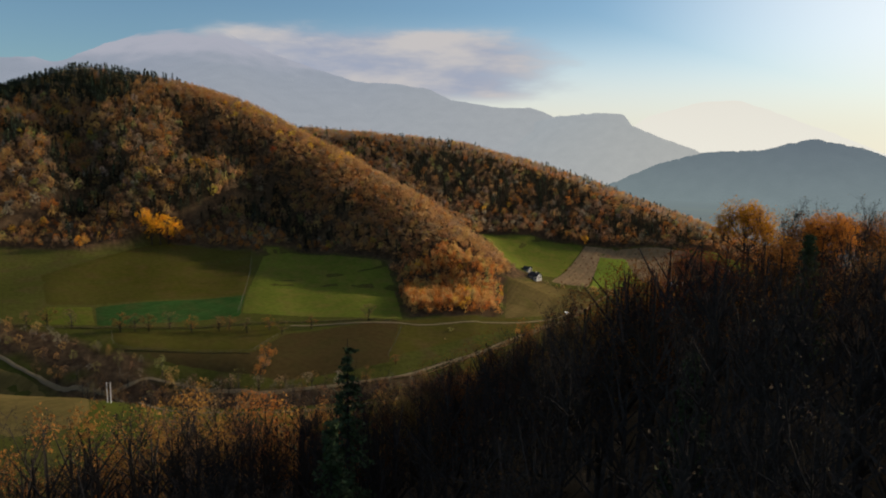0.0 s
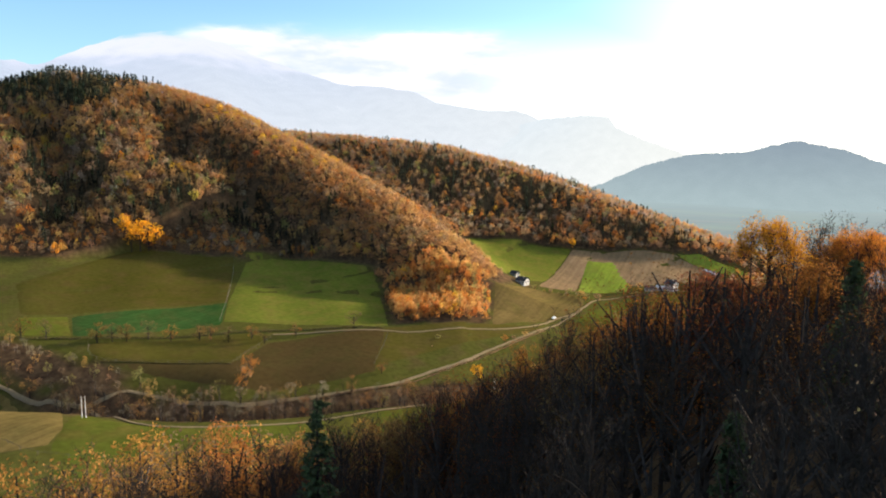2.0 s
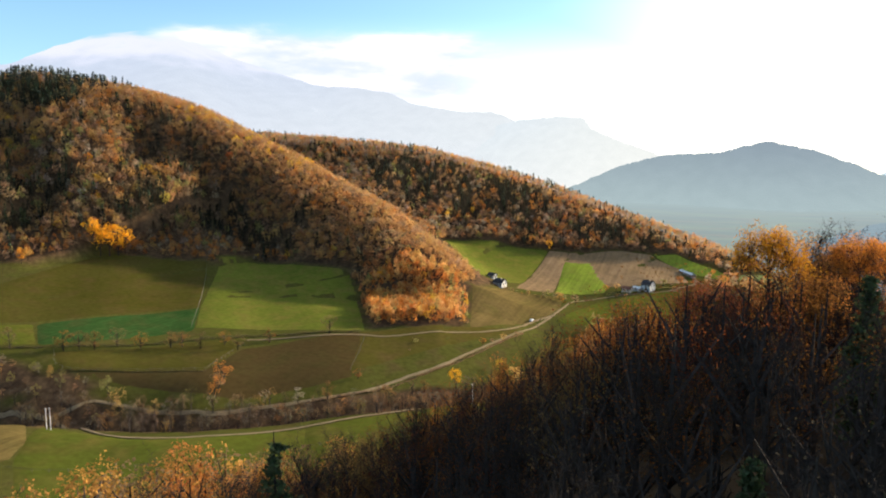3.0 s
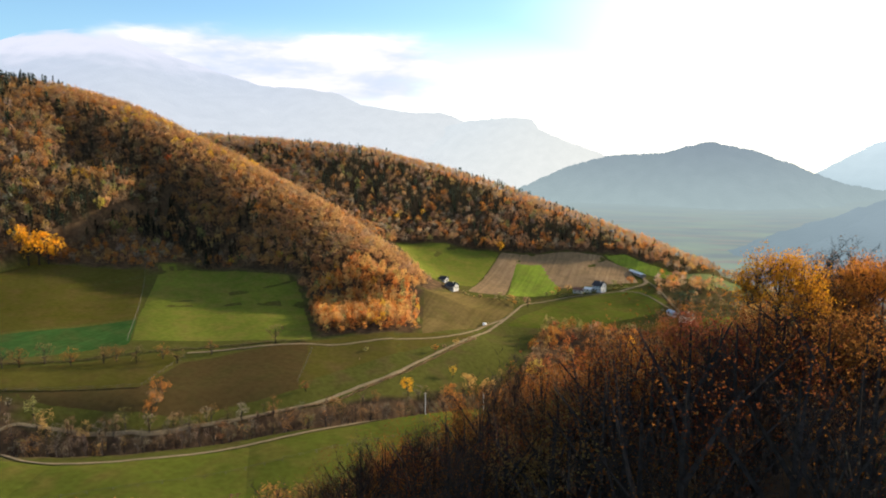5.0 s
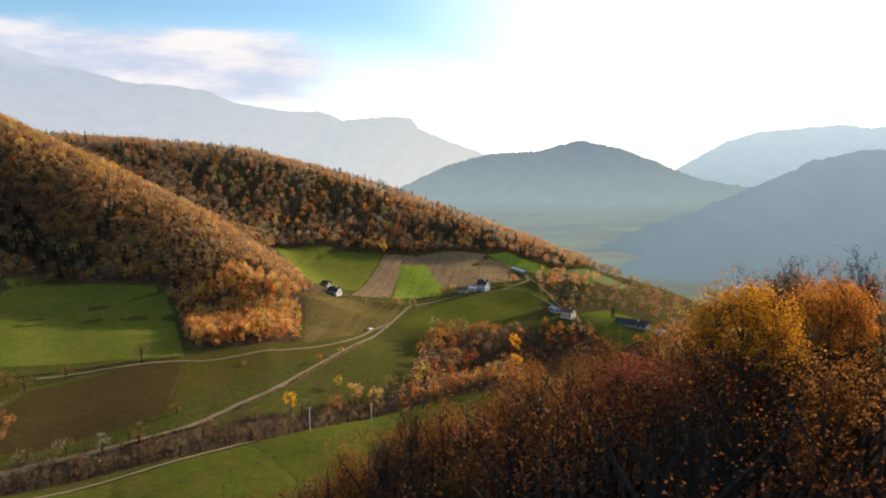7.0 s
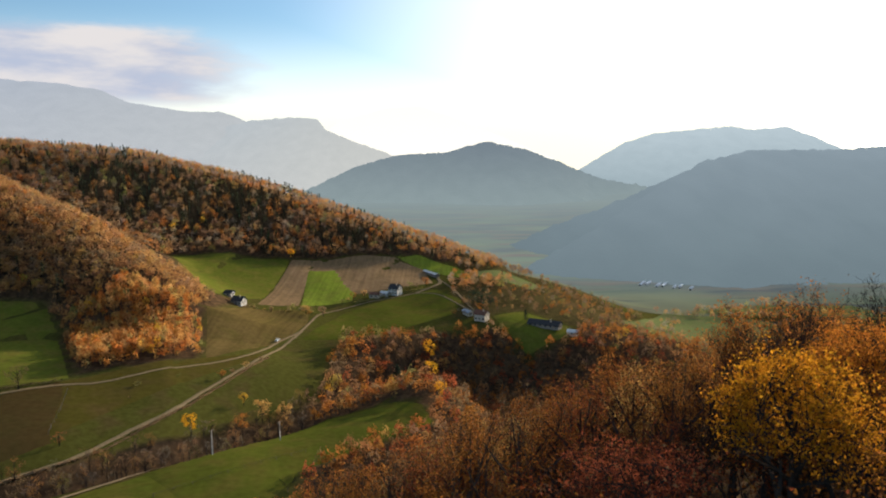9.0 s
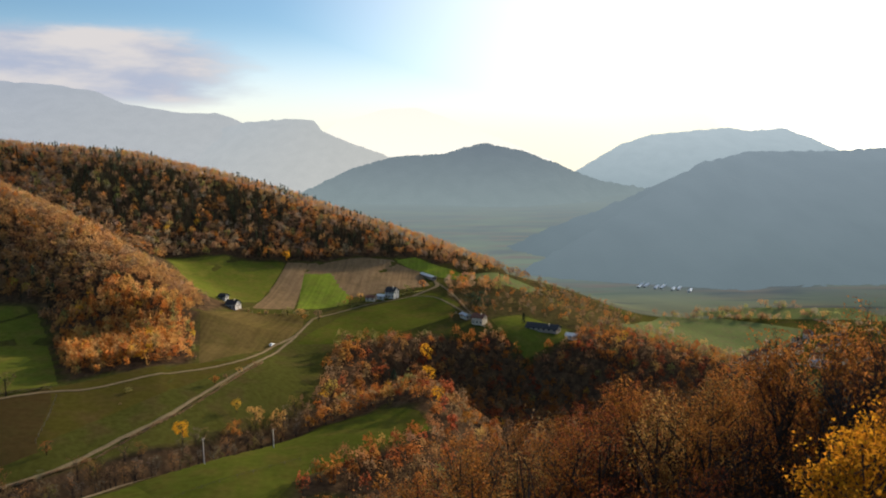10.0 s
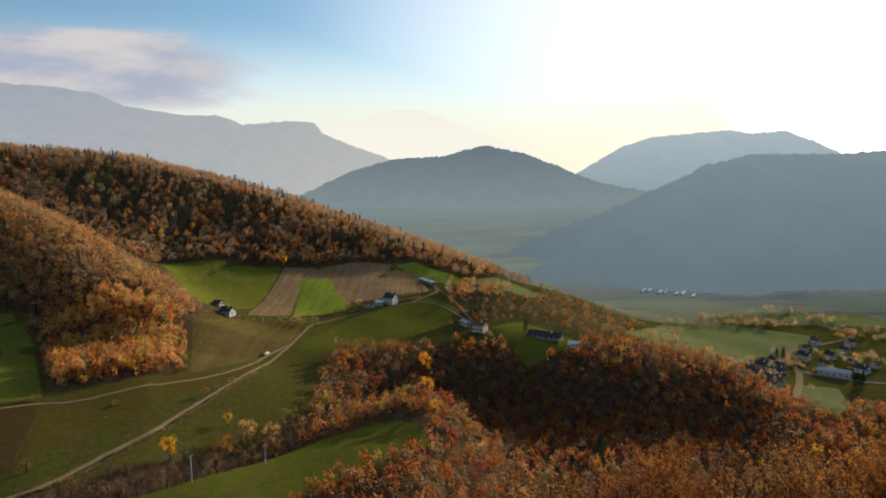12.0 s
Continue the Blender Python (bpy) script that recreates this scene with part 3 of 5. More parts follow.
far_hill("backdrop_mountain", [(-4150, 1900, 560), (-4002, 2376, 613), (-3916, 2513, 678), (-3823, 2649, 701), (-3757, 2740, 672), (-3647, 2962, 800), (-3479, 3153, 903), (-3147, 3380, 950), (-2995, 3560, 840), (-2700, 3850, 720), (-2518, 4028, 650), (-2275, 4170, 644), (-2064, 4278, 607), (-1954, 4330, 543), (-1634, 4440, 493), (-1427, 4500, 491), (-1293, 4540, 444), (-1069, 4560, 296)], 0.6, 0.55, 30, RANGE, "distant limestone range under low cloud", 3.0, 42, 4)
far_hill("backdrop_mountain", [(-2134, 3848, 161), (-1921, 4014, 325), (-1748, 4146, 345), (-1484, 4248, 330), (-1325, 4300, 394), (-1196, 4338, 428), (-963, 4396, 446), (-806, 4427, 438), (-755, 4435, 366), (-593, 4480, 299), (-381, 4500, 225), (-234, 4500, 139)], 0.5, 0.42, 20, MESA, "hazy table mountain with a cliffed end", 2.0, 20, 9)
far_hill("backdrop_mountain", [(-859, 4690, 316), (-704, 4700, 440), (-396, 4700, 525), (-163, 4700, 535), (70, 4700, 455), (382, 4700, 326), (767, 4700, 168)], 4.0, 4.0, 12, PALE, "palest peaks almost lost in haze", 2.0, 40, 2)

# ---- woods ----
RUST, BEECH, BROWN, OCHRE = (0.46, 0.19, 0.046), (0.43, 0.235, 0.092), (0.31, 0.20, 0.11), (0.49, 0.30, 0.10)
YELLOW, GOLD, MOSS, GREY, RED = (0.62, 0.38, 0.045), (0.75, 0.38, 0.025), (0.27, 0.25, 0.085), (0.29, 0.24, 0.17), (0.38, 0.11, 0.045)
SPRUCE, FIR = (0.03, 0.044, 0.026), (0.065, 0.082, 0.048)


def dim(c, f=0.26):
    """A tint darkened by f; the near woods use it to paint in shade."""
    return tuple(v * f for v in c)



def loose_triangles(centres, side, rng, flat=0.0):
    """A small triangle about each centre, turned at random; flat presses them towards level."""
    n = len(centres)
    a = rng.normal(0, 1, (n, 3))
    b = rng.normal(0, 1, (n, 3))
    a[:, 2] *= 1 - flat
    b[:, 2] *= 1 - flat
    a /= np.linalg.norm(a, axis=1)[:, None]
    b -= (a * b).sum(1)[:, None] * a
    b /= np.linalg.norm(b, axis=1)[:, None]
    s = side * rng.uniform(0.6, 1.25, (n, 1))
    return np.stack([centres - a * s * 0.5 - b * s * 0.3, centres + a * s * 0.5 - b * s * 0.3, centres + b * s * 0.6], 1).reshape(-1, 3)


def faced_triangles(centres, way, side, rng, stray=0.45):
    """Leaf sprays that lie on a crown's skin: a triangle about each centre, facing roughly its way."""
    n = len(centres)
    w = way + rng.normal(0, stray, (n, 3))
    w /= np.linalg.norm(w, axis=1)[:, None]
    a = np.cross(w, rng.normal(0, 1, (n, 3)))
    a /= np.linalg.norm(a, axis=1)[:, None]
    b = np.cross(w, a)
    s = side * rng.uniform(0.6, 1.3, (n, 1))
    return np.stack([centres - a * s * 0.5 - b * s * 0.35, centres + a * s * 0.5 - b * s * 0.35, centres + b * s * 0.6], 1).reshape(-1, 3)


def rounded(n, side, seed):
    """A unit tree seen from afar: a domed crown of small rounded lobes, thin at the rim, on a trunk."""
    rng = np.random.default_rng(seed)
    lobes = [(0, 0, 0.70, 0.23)]
    for k in range(9):
        a, t = k * 2.4 + rng.uniform(-0.4, 0.4), rng.uniform(0, 1)
        r = 0.12 + 0.15 * (1 - t)
        lobes.append((r * math.cos(a), r * math.sin(a), 0.25 + 0.45 * t, rng.uniform(0.11, 0.17)))
    c = np.array(lobes)[rng.integers(0, 10, n)]
    d = rng.normal(0, 1, (n, 3))
    d[:, 2] = np.abs(d[:, 2]) * 1.1 - 0.4
    d /= np.linalg.norm(d, axis=1)[:, None]
    pts = c[:, :3] + d * c[:, 3:4] * rng.uniform(0.6, 1.15, (n, 1)) * [1, 1, 1.1]
    way = d + 0.8 * (pts - [0, 0, 0.4]) / np.linalg.norm(pts - [0, 0, 0.4], axis=1)[:, None]
    way /= np.linalg.norm(way, axis=1)[:, None]
    return faced_triangles(pts, way, side, rng, 0.75), prism((0, 0, 0), (0, 0, 0.6), 0.02, 0.012)


def prism(p, q, r0, r1, k=3):
    """A tapering stick between two points, as triangles (three corners each)."""
    p, q = np.array(p, float), np.array(q, float)
    w = q - p
    w /= np.linalg.norm(w) + 1e-9
    u = np.cross(w, (0.3, 0.9, 0.2))
    u /= np.linalg.norm(u)
    v = np.cross(w, u)
    ang = np.arange(k) * 2 * np.pi / k
    ring = np.cos(ang)[:, None] * u + np.sin(ang)[:, None] * v
    a, b = p + ring * r0, q + ring * r1
    out = []
    for i in range(k):
        j = (i + 1) % k
        out += [a[i], a[j], b[j], a[i], b[j], b[i]]
    return np.array(out)


def core(cx, cz, rx, rz, rng):
    """A small rough solid that fills a crown's heart, twenty triangles."""
    g = (1 + 5**0.5) / 2
    v = np.array([(-1, g, 0), (1, g, 0), (-1, -g, 0), (1, -g, 0), (0, -1, g), (0, 1, g), (0, -1, -g), (0, 1, -g), (g, 0, -1), (g, 0, 1), (-g, 0, -1), (-g, 0, 1)]) / 1.9
    v = v * rng.uniform(0.75, 1.15, (12, 1)) * [rx, rx, rz] + [cx, 0, cz]
    f = [0, 11, 5, 0, 5, 1, 0, 1, 7, 0, 7, 10, 0, 10, 11, 1, 5, 9, 5, 11, 4, 11, 10, 2, 10, 7, 6, 7, 1, 8, 3, 9, 4, 3, 4, 2, 3, 2, 6, 3, 6, 8, 3, 8, 9, 4, 9, 5, 2, 4, 11, 6, 2, 10, 8, 6, 7, 9, 8, 1]
    return v[f]


def broadleaf(n, side, seed, limbs=True, solid_heart=True, low=0.22):
    """A unit tree (height 1, crown radius about 0.3): clumped foliage over a trunk with limbs. Returns leaf and wood triangles."""
    rng = np.random.default_rng(seed)
    clumps = []
    for k in range(9):
        t = rng.uniform(0, 1) ** 0.8
        h = low + 0.12 + (0.78 - low) * t
        reach = 0.20 * math.sin(math.pi * min(1.0, 0.18 + 0.80 * (1 - t) ** 0.7)) + 0.03
        a = k * 2.4 + rng.uniform(-0.5, 0.5)
        clumps.append((reach * math.cos(a), reach * math.sin(a), h, rng.uniform(0.09, 0.15)))
    clumps.append((0, 0, 0.87, 0.11))
    which = rng.integers(0, len(clumps), n)
    c = np.array(clumps)[which]
    d = rng.normal(0, 1, (n, 3))
    d /= np.linalg.norm(d, axis=1)[:, None]
    pts = c[:, :3] + d * (c[:, 3] * rng.uniform(0.45, 1.05, n))[:, None] * [1, 1, 1.15]
    leaves = loose_triangles(pts, side, rng)
    if solid_heart:
        leaves = np.concatenate([leaves, core(0, 0.62, 0.17, 0.27, rng)])
    sticks = [prism((0, 0, 0), (0, 0, 0.55), 0.022, 0.012)]
    for x, y, z, _ in clumps if limbs else ():
        sticks.append(prism((0, 0, max(0.15, z - 0.3)), (x, y, z), 0.010, 0.003))
    return leaves, np.concatenate(sticks)


def conifer(n, side, seed):
    rng = np.random.default_rng(seed)
    t = rng.uniform(0, 1, n) ** 0.75
    whorl = np.clip(np.floor(t * 18) / 18 + rng.normal(0, 0.014, n), 0, 1)
    r = 0.19 * (1.02 - whorl) * rng.uniform(0.25, 1.0, n)
    a = rng.uniform(0, 2 * np.pi, n)
    pts = np.stack([r * np.cos(a), r * np.sin(a), 0.10 + 0.88 * whorl - 0.25 * r], 1)
    leaves = loose_triangles(pts, side, rng, 0.5)
    return leaves, prism((0, 0, 0), (0, 0, 0.99), 0.016, 0.003)


FAR_TREES = [rounded(122, 0.090, s) for s in range(6)]
FAR_CONIFERS = [conifer(70, 0.095, s) for s in range(2)]
WEST_TREES = [broadleaf(900, 0.022, 90 + s, True, False, 0.05) for s in range(3)]
NEAR_LEAFY = [broadleaf(330, 0.038, 80 + s, True, False, 0.05) for s in range(4)]
UNDERWOOD = [broadleaf(700, 0.0095, 85 + s, True, False, 0.05) for s in range(4)]
NEAR_SHRUBS = [broadleaf(260, 0.009, 70 + s, True, False, 0.05) for s in range(4)]
LOW_BUSHES = [broadleaf(170, 0.075, 60 + s, True, False, 0.0) for s in range(4)]
MID_TREES = [broadleaf(420, 0.046, 20 + s, True, False) for s in range(5)]
MID_BARE = [broadleaf(110, 0.045, 30 + s, True, False) for s in range(3)]
MID_CONIFERS = [conifer(520, 0.045, 40 + s) for s in range(2)]


def leaf_tints(tint, n, vary):
    """A tint for each corner, alike within a leaf and varied from leaf to leaf."""
    rng = np.random.default_rng(n)
    k = rng.uniform(1 - vary, 1 + vary, (n // 3, 1)) * rng.uniform(1 - vary * 0.3, 1 + vary * 0.3, (n // 3, 3))
    return np.repeat(np.c_[np.clip(np.array(tint) * k, 0, 1), np.ones(n // 3)], 3, axis=0)


def wood_stuff(name, rows, label, category="trees", leafage=None):
    """Many trees in one mesh. rows: (x, y, height, spread, turn, template, tint)."""
    verts, tints, mats = [], [], []
    for x, y, h, spread, turn, (leaves, sticks), tint in rows:
        z = float(height(x, y)) - 0.2
        c, s = math.cos(turn), math.sin(turn)
        for tri, wood in ((leaves, 0), (sticks, 1)):
            v = tri * [h * spread, h * spread, h]
            v = np.stack([v[:, 0] * c - v[:, 1] * s + x, v[:, 0] * s + v[:, 1] * c + y, v[:, 2] + z], 1)
            verts.append(v)
            tints.append(leaf_tints(tint, len(v), 0.13))
            mats.append(np.full(len(v) // 3, wood))
    verts = np.concatenate(verts)
    me = arrays_mesh(name, verts, np.arange(len(verts)).reshape(-1, 3))
    me.attributes.new("tint", "FLOAT_COLOR", "POINT").data.foreach_set("color", np.concatenate(tints).astype(np.float32).ravel())
    me.materials.append(leafage or CANOPY)
    me.materials.append(BARK)
    me.polygons.foreach_set("material_index", np.concatenate(mats).astype(np.int32))
    return tagged(new(name, me), label, category, kind="stuff")


def scattered(x0, x1, y0, y1, gap, seed):
    rng = np.random.default_rng(seed)
    gx, gy = np.meshgrid(np.arange(x0, x1, gap), np.arange(y0, y1, gap))
    gx = gx + (np.arange(gx.shape[0]) % 2)[:, None] * gap * 0.5
    x = (gx + rng.uniform(-0.42, 0.42, gx.shape) * gap).ravel()
    y = (gy + rng.uniform(-0.42, 0.42, gy.shape) * gap).ravel()
    keep = rng.uniform(0, 1, x.shape) < wooded(x, y)
    return x[keep], y[keep], rng


def patchy(x, y, size, seed):
    """Smooth noise in 0..1 that groups alike trees."""
    v = np.array([noise.noise((a / size + seed * 7.3, b / size, seed * 3.1)) for a, b in zip(x, y)])
    return np.clip(0.5 + 0.9 * v, 0, 1)


def jitter(c, rng, amount=0.22):
    g = rng.uniform(1 - amount, 1 + amount)
    return tuple(float(np.clip(v * g * rng.uniform(0.92, 1.08), 0, 1)) for v in c)


def pick(rng, choices):
    """choices: (weight, value) pairs."""
    r = rng.uniform(0, sum(w for w, _ in choices))
    for w, v in choices:
        r -= w
        if r <= 0:
            return v
    return choices[-1][1]


# stands of dark spruce, added in the hollows to stand in for their shade
SHADE_STANDS = [ccw(p) for p in (
    [(-440, 446), (-413, 474), (-350, 448), (-304, 421), (-275, 400), (-306, 400), (-385, 410)],
    [(-537, 472), (-513, 492), (-461, 447), (-464, 413), (-490, 414)],
    [(-552, 366), (-516, 362), (-478, 338), (-488, 315), (-533, 326)],
    [(-396, 712), (-330, 748), (-294, 676), (-350, 648)],
    [(-140, 702), (-111, 736), (-77, 702), (-118, 667)],
    [(-250, 760), (-190, 770), (-165, 715), (-215, 700)],
)]


def in_shade_stand(x, y):
    out = np.zeros(np.shape(x), bool)
    for poly in SHADE_STANDS:
        out |= inside(x, y, poly)
    return out


def hill_wood():
    """The big hill: brown beech on the crest, conifers and mixed trees on the shaded front."""
    x, y, rng = scattered(-900, -130, 215, 660, 5.5, 11)
    d, hz, side = crest(x, y, HILL)
    base, hill, back, spur = relief(x, y)
    keep = ((side < 0) | (d < 36)) & (hill > base - 10) & ~inside(x, y, PATCH) & ~inside(x, y, LEFT_WOOD) & (x > -105 - 1.54 * y)
    foot = (hill - base)[keep]
    x, y, d = x[keep], y[keep], d[keep]
    p, q, w = patchy(x, y, 80, 1), patchy(x, y, 34, 2), patchy(x, y, 55, 5)
    rows = []
    stand_here = in_shade_stand(x, y)
    for a, b, e, zl, u, v, t, dense in zip(x, y, d, foot, p, q, w, stand_here):
        dark = np.clip((u * 0.6 + v * 0.4 - 0.46) * 3.2, 0.03, 0.8) * (e > 40) * (0.45 if e < 90 else 1.0) * (0.25 if zl < 10 else 1.0)
        if dense and rng.uniform() < 0.45:
            tree, tint, h, s = FAR_CONIFERS[rng.integers(2)], pick(rng, [(1, SPRUCE), (2, FIR)]), rng.uniform(9, 13), rng.uniform(1.2, 1.5)
        elif rng.uniform() < dark or (a < -600 and e < 95 and rng.uniform() < 0.68):
            tree, tint, h, s = FAR_CONIFERS[rng.integers(2)], pick(rng, [(1, SPRUCE), (1.5, FIR)]), rng.uniform(11, 18), rng.uniform(1.0, 1.3)
        elif e < 75:
            tree, tint, h, s = FAR_TREES[rng.integers(6)], pick(rng, [(6, BEECH), (3, BROWN), (1.4 * t, RUST), (0.5, OCHRE), (1.3 * (-520 < a < -370 and e < 32), YELLOW)]), rng.uniform(9.5, 12.5), rng.uniform(0.85, 1.1)
        else:
            low = 1.0 if zl < 14 else 0.3
            tint = pick(rng, [(4, BROWN), (3, BEECH), (2.6 * (1 - t), MOSS), (1.5 * t, OCHRE), (2.2 * (1 - t), GREY), (2.6 * t * low + (4 if zl < 14 else 0), RUST), (2.0 * (zl < 14), OCHRE), (0.14, YELLOW)])
            tree, h, s = FAR_TREES[rng.integers(6)], rng.uniform(8, 16) if zl > 14 else rng.uniform(6, 11), rng.uniform(0.7, 1.0)
        rows.append((a, b, h, s, rng.uniform(0, 6.3), tree, jitter(tint, rng, 0.16)))
    wood_stuff("hill_wood", rows, "mixed autumn wood of brown beech and dark spruce")


def back_wood():
    x, y, rng = scattered(-640, 60, 590, 840, 6.2, 12)
    d, hz, side = crest(x, y, RIDGE)
    base, hill, back, spur = relief(x, y)
    keep = ((side < 0) | (d < 34)) & (back > hill - 6)
    x, y, d = x[keep], y[keep], d[keep]
    p, q = patchy(x, y, 90, 3), patchy(x, y, 35, 4)
    rows = []
    for a, b, e, u, v, dense in zip(x, y, d, p, q, in_shade_stand(x, y)):
        dark = np.clip((u * 0.65 + v * 0.35 - 0.42) * 2.6, 0.05, 0.72) * (1.0 if a < -40 else 0.3)
        if dense and rng.uniform() < 0.6:
            tree, tint, h, s = FAR_CONIFERS[rng.integers(2)], pick(rng, [(1, SPRUCE), (2, FIR)]), rng.uniform(9, 12), rng.uniform(1.2, 1.5)
        elif rng.uniform() < dark * (0.5 if e < 40 else 0.75):
            tree, tint, h, s = FAR_CONIFERS[rng.integers(2)], pick(rng, [(1, SPRUCE), (1.5, FIR)]), rng.uniform(9, 14), rng.uniform(1.1, 1.4)
        else:
            tint = pick(rng, [(5, BROWN), (3, BEECH), (0.8, MOSS), (0.3, OCHRE), (2.2, GREY), (0.6 + (a > -250), RUST), (0.02, YELLOW)])
            tree, h, s = FAR_TREES[rng.integers(6)], rng.uniform(8.5, 12.5), rng.uniform(0.85, 1.1)
        rows.append((a, b, h, s, rng.uniform(0, 6.3), tree, jitter(dim(tint, 0.95), rng, 0.08)))
    wood_stuff("ridge_wood", rows, "dark autumn wood over the rear ridge")


def patch_wood():
    """The orange stand of young trees between the meadows."""
    rng = np.random.default_rng(13)
    x, y, _ = scattered(-240, -130, 310, 445, 3.7, 13)
    keep = inside(x, y, PATCH, -1.0) & (inside(x, y, PATCH, -6.0) | (rng.uniform(0, 1, x.shape) < 0.6))
    deep = inside(x, y, PATCH, -7.0)
    rows = []
    for a, b, full in zip(x[keep], y[keep], deep[keep]):
        tint = pick(rng, [(4, OCHRE), (3.5, BEECH), (5, RUST), (0.9, MOSS), (0.4, YELLOW)])
        rows.append((a, b, rng.uniform(8, 13) if full else rng.uniform(5, 10), rng.uniform(0.55, 0.8), rng.uniform(0, 6.3), FAR_TREES[rng.integers(6)], jitter(tint, rng, 0.16)))
    wood_stuff("orange_wood", rows, "dense stand of young orange-brown trees")


def gorge_wood():
    x, y, rng = scattered(-400, 330, 110, 800, 6.6, 14)
    base, hill, back, spur = relief(x, y)
    d, _, _ = crest(x, y, GULLY)
    keep = ((hill < base + 1) & (x > -232) | (hill < base - 10)) & (back < base + 0) & (spur < base - 2) & ~inside(x, y, PATCH)
    keep &= ~((x > 208) & (x < 372) & (y > 448) & (y < 625))
    rows = []
    for a, b, e in zip(x[keep], y[keep], d[keep]):
        if inside(a, b, LEFT_WOOD):
            tint = pick(rng, [(2, GREY), (2, BROWN), (1.5, MOSS), (2.5, OCHRE)])
            tree, h, s = NEAR_LEAFY[rng.integers(4)], rng.uniform(4, 7.5), rng.uniform(0.9, 1.3)
            tint = dim(tint, 1.0)
        elif a < -70:
            # creek tints are halved to paint in the ravine's shade
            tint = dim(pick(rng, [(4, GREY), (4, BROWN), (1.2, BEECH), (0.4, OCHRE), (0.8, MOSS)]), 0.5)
            tree, h, s = pick(rng, [(1, MID_BARE[rng.integers(3)]), (2.2, NEAR_LEAFY[rng.integers(4)])]), rng.uniform(7, 12), rng.uniform(0.8, 1.2)
        else:
            tint = pick(rng, [(4, RUST), (2, BEECH), (3, BROWN), (0.7, OCHRE), (2.2, RED), (0.5, MOSS), (0.08, YELLOW)] if b < 500 else [(4, BROWN), (1.5, GREY), (2, BEECH), (1.5, RUST), (1, MOSS), (0.7, OCHRE)])
            tree, h, s = FAR_TREES[rng.integers(6)], rng.uniform(8, 13), rng.uniform(0.75, 1.0)
            # gorge tints are all darkened by one factor
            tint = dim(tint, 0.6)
            if b > 480:
                tree, h, s = pick(rng, [(2, FAR_TREES[rng.integers(6)]), (1, LOW_BUSHES[rng.integers(4)])]), rng.uniform(4, 9), rng.uniform(0.8, 1.2)
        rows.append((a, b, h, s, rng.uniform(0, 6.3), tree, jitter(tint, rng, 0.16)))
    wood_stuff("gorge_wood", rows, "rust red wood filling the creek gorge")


def slope_wood():
    """The lower flanks of the spur under the camera's way, at middle distance."""
    x, y, rng = scattered(-200, 110, -60, 250, 6.4, 15)
    base, hill, back, spur = relief(x, y)
    keep = (spur > base - 2) & ~((x > -34) & (x < 46) & (y > -48) & (y < 62)) & (np.hypot(x - 13, y + 66) > 34) & ((x < 46) | (x < 0.64 * y + 55)) & (x > -115 - 1.54 * y)
    rows = []
    for a, b in zip(x[keep], y[keep]):
        bare = rng.uniform() < (0.12 if a > 34 or a < -32 else 0.62 if b < 60 else 0.35)
        tint = pick(rng, [(3, BEECH), (3, BROWN), (2, RUST), (1.3, OCHRE), (2 if bare else 0.5, GREY), (0.5, RED)])
        if a < -32:
            tint = pick(rng, [(4, (0.33, 0.165, 0.045)), (3, (0.32, 0.13, 0.035)), (2.5, dim(BROWN, 0.6)), (0.8, (0.27, 0.19, 0.05))])
        if rng.uniform() < 0.025:
            tree, tint, h, s = MID_CONIFERS[rng.integers(2)], SPRUCE, rng.uniform(8, 11), 1.3
        else:
            tree, h, s = (MID_BARE[rng.integers(3)] if bare else WEST_TREES[rng.integers(3)] if a < -32 and b < 100 else UNDERWOOD[rng.integers(4)] if b < 60 and abs(a) < 60 else NEAR_LEAFY[rng.integers(4)] if b < 110 else MID_TREES[rng.integers(5)]), rng.uniform(9.5, 14), rng.uniform(0.9, 1.25)
        # tints are darkened to paint in the slope's shade, except the lit western trees
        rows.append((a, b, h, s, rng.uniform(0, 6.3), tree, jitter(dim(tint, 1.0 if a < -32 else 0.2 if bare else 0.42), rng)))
    x, y, rng = scattered(-36, 48, -50, 66, 3.3, 19)
    for a, b in zip(x, y):
        if b > -12:
            if rng.uniform() < 0.8:
                # underwood tints are darkened to paint in shade among the trunks
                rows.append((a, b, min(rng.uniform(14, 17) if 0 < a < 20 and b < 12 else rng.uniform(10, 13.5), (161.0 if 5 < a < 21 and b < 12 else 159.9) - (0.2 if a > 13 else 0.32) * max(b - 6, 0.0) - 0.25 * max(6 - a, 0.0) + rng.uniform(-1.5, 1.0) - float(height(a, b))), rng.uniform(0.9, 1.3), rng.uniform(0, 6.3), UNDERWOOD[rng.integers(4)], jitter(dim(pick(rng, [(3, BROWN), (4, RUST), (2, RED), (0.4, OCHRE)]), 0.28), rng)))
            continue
        # darkest tints, painting in the deep shade on the near side
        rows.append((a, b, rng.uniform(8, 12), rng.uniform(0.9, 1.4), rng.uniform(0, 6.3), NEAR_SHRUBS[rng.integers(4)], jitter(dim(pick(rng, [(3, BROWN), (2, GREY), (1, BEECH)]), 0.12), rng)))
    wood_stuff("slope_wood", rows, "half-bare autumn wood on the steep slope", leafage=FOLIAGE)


hill_wood()
back_wood()
patch_wood()
gorge_wood()
slope_wood()


# ---- single trees ----
def tinted_mesh(name, tris, tint, material):
    me = arrays_mesh(name, tris, np.arange(len(tris)).reshape(-1, 3))
    if tint is not None:
        c = leaf_tints(tint, len(tris), 0.35)
        me.attributes.new("tint", "FLOAT_COLOR", "POINT").data.foreach_set("color", c.astype(np.float32).ravel())
    me.materials.append(material)
    return me


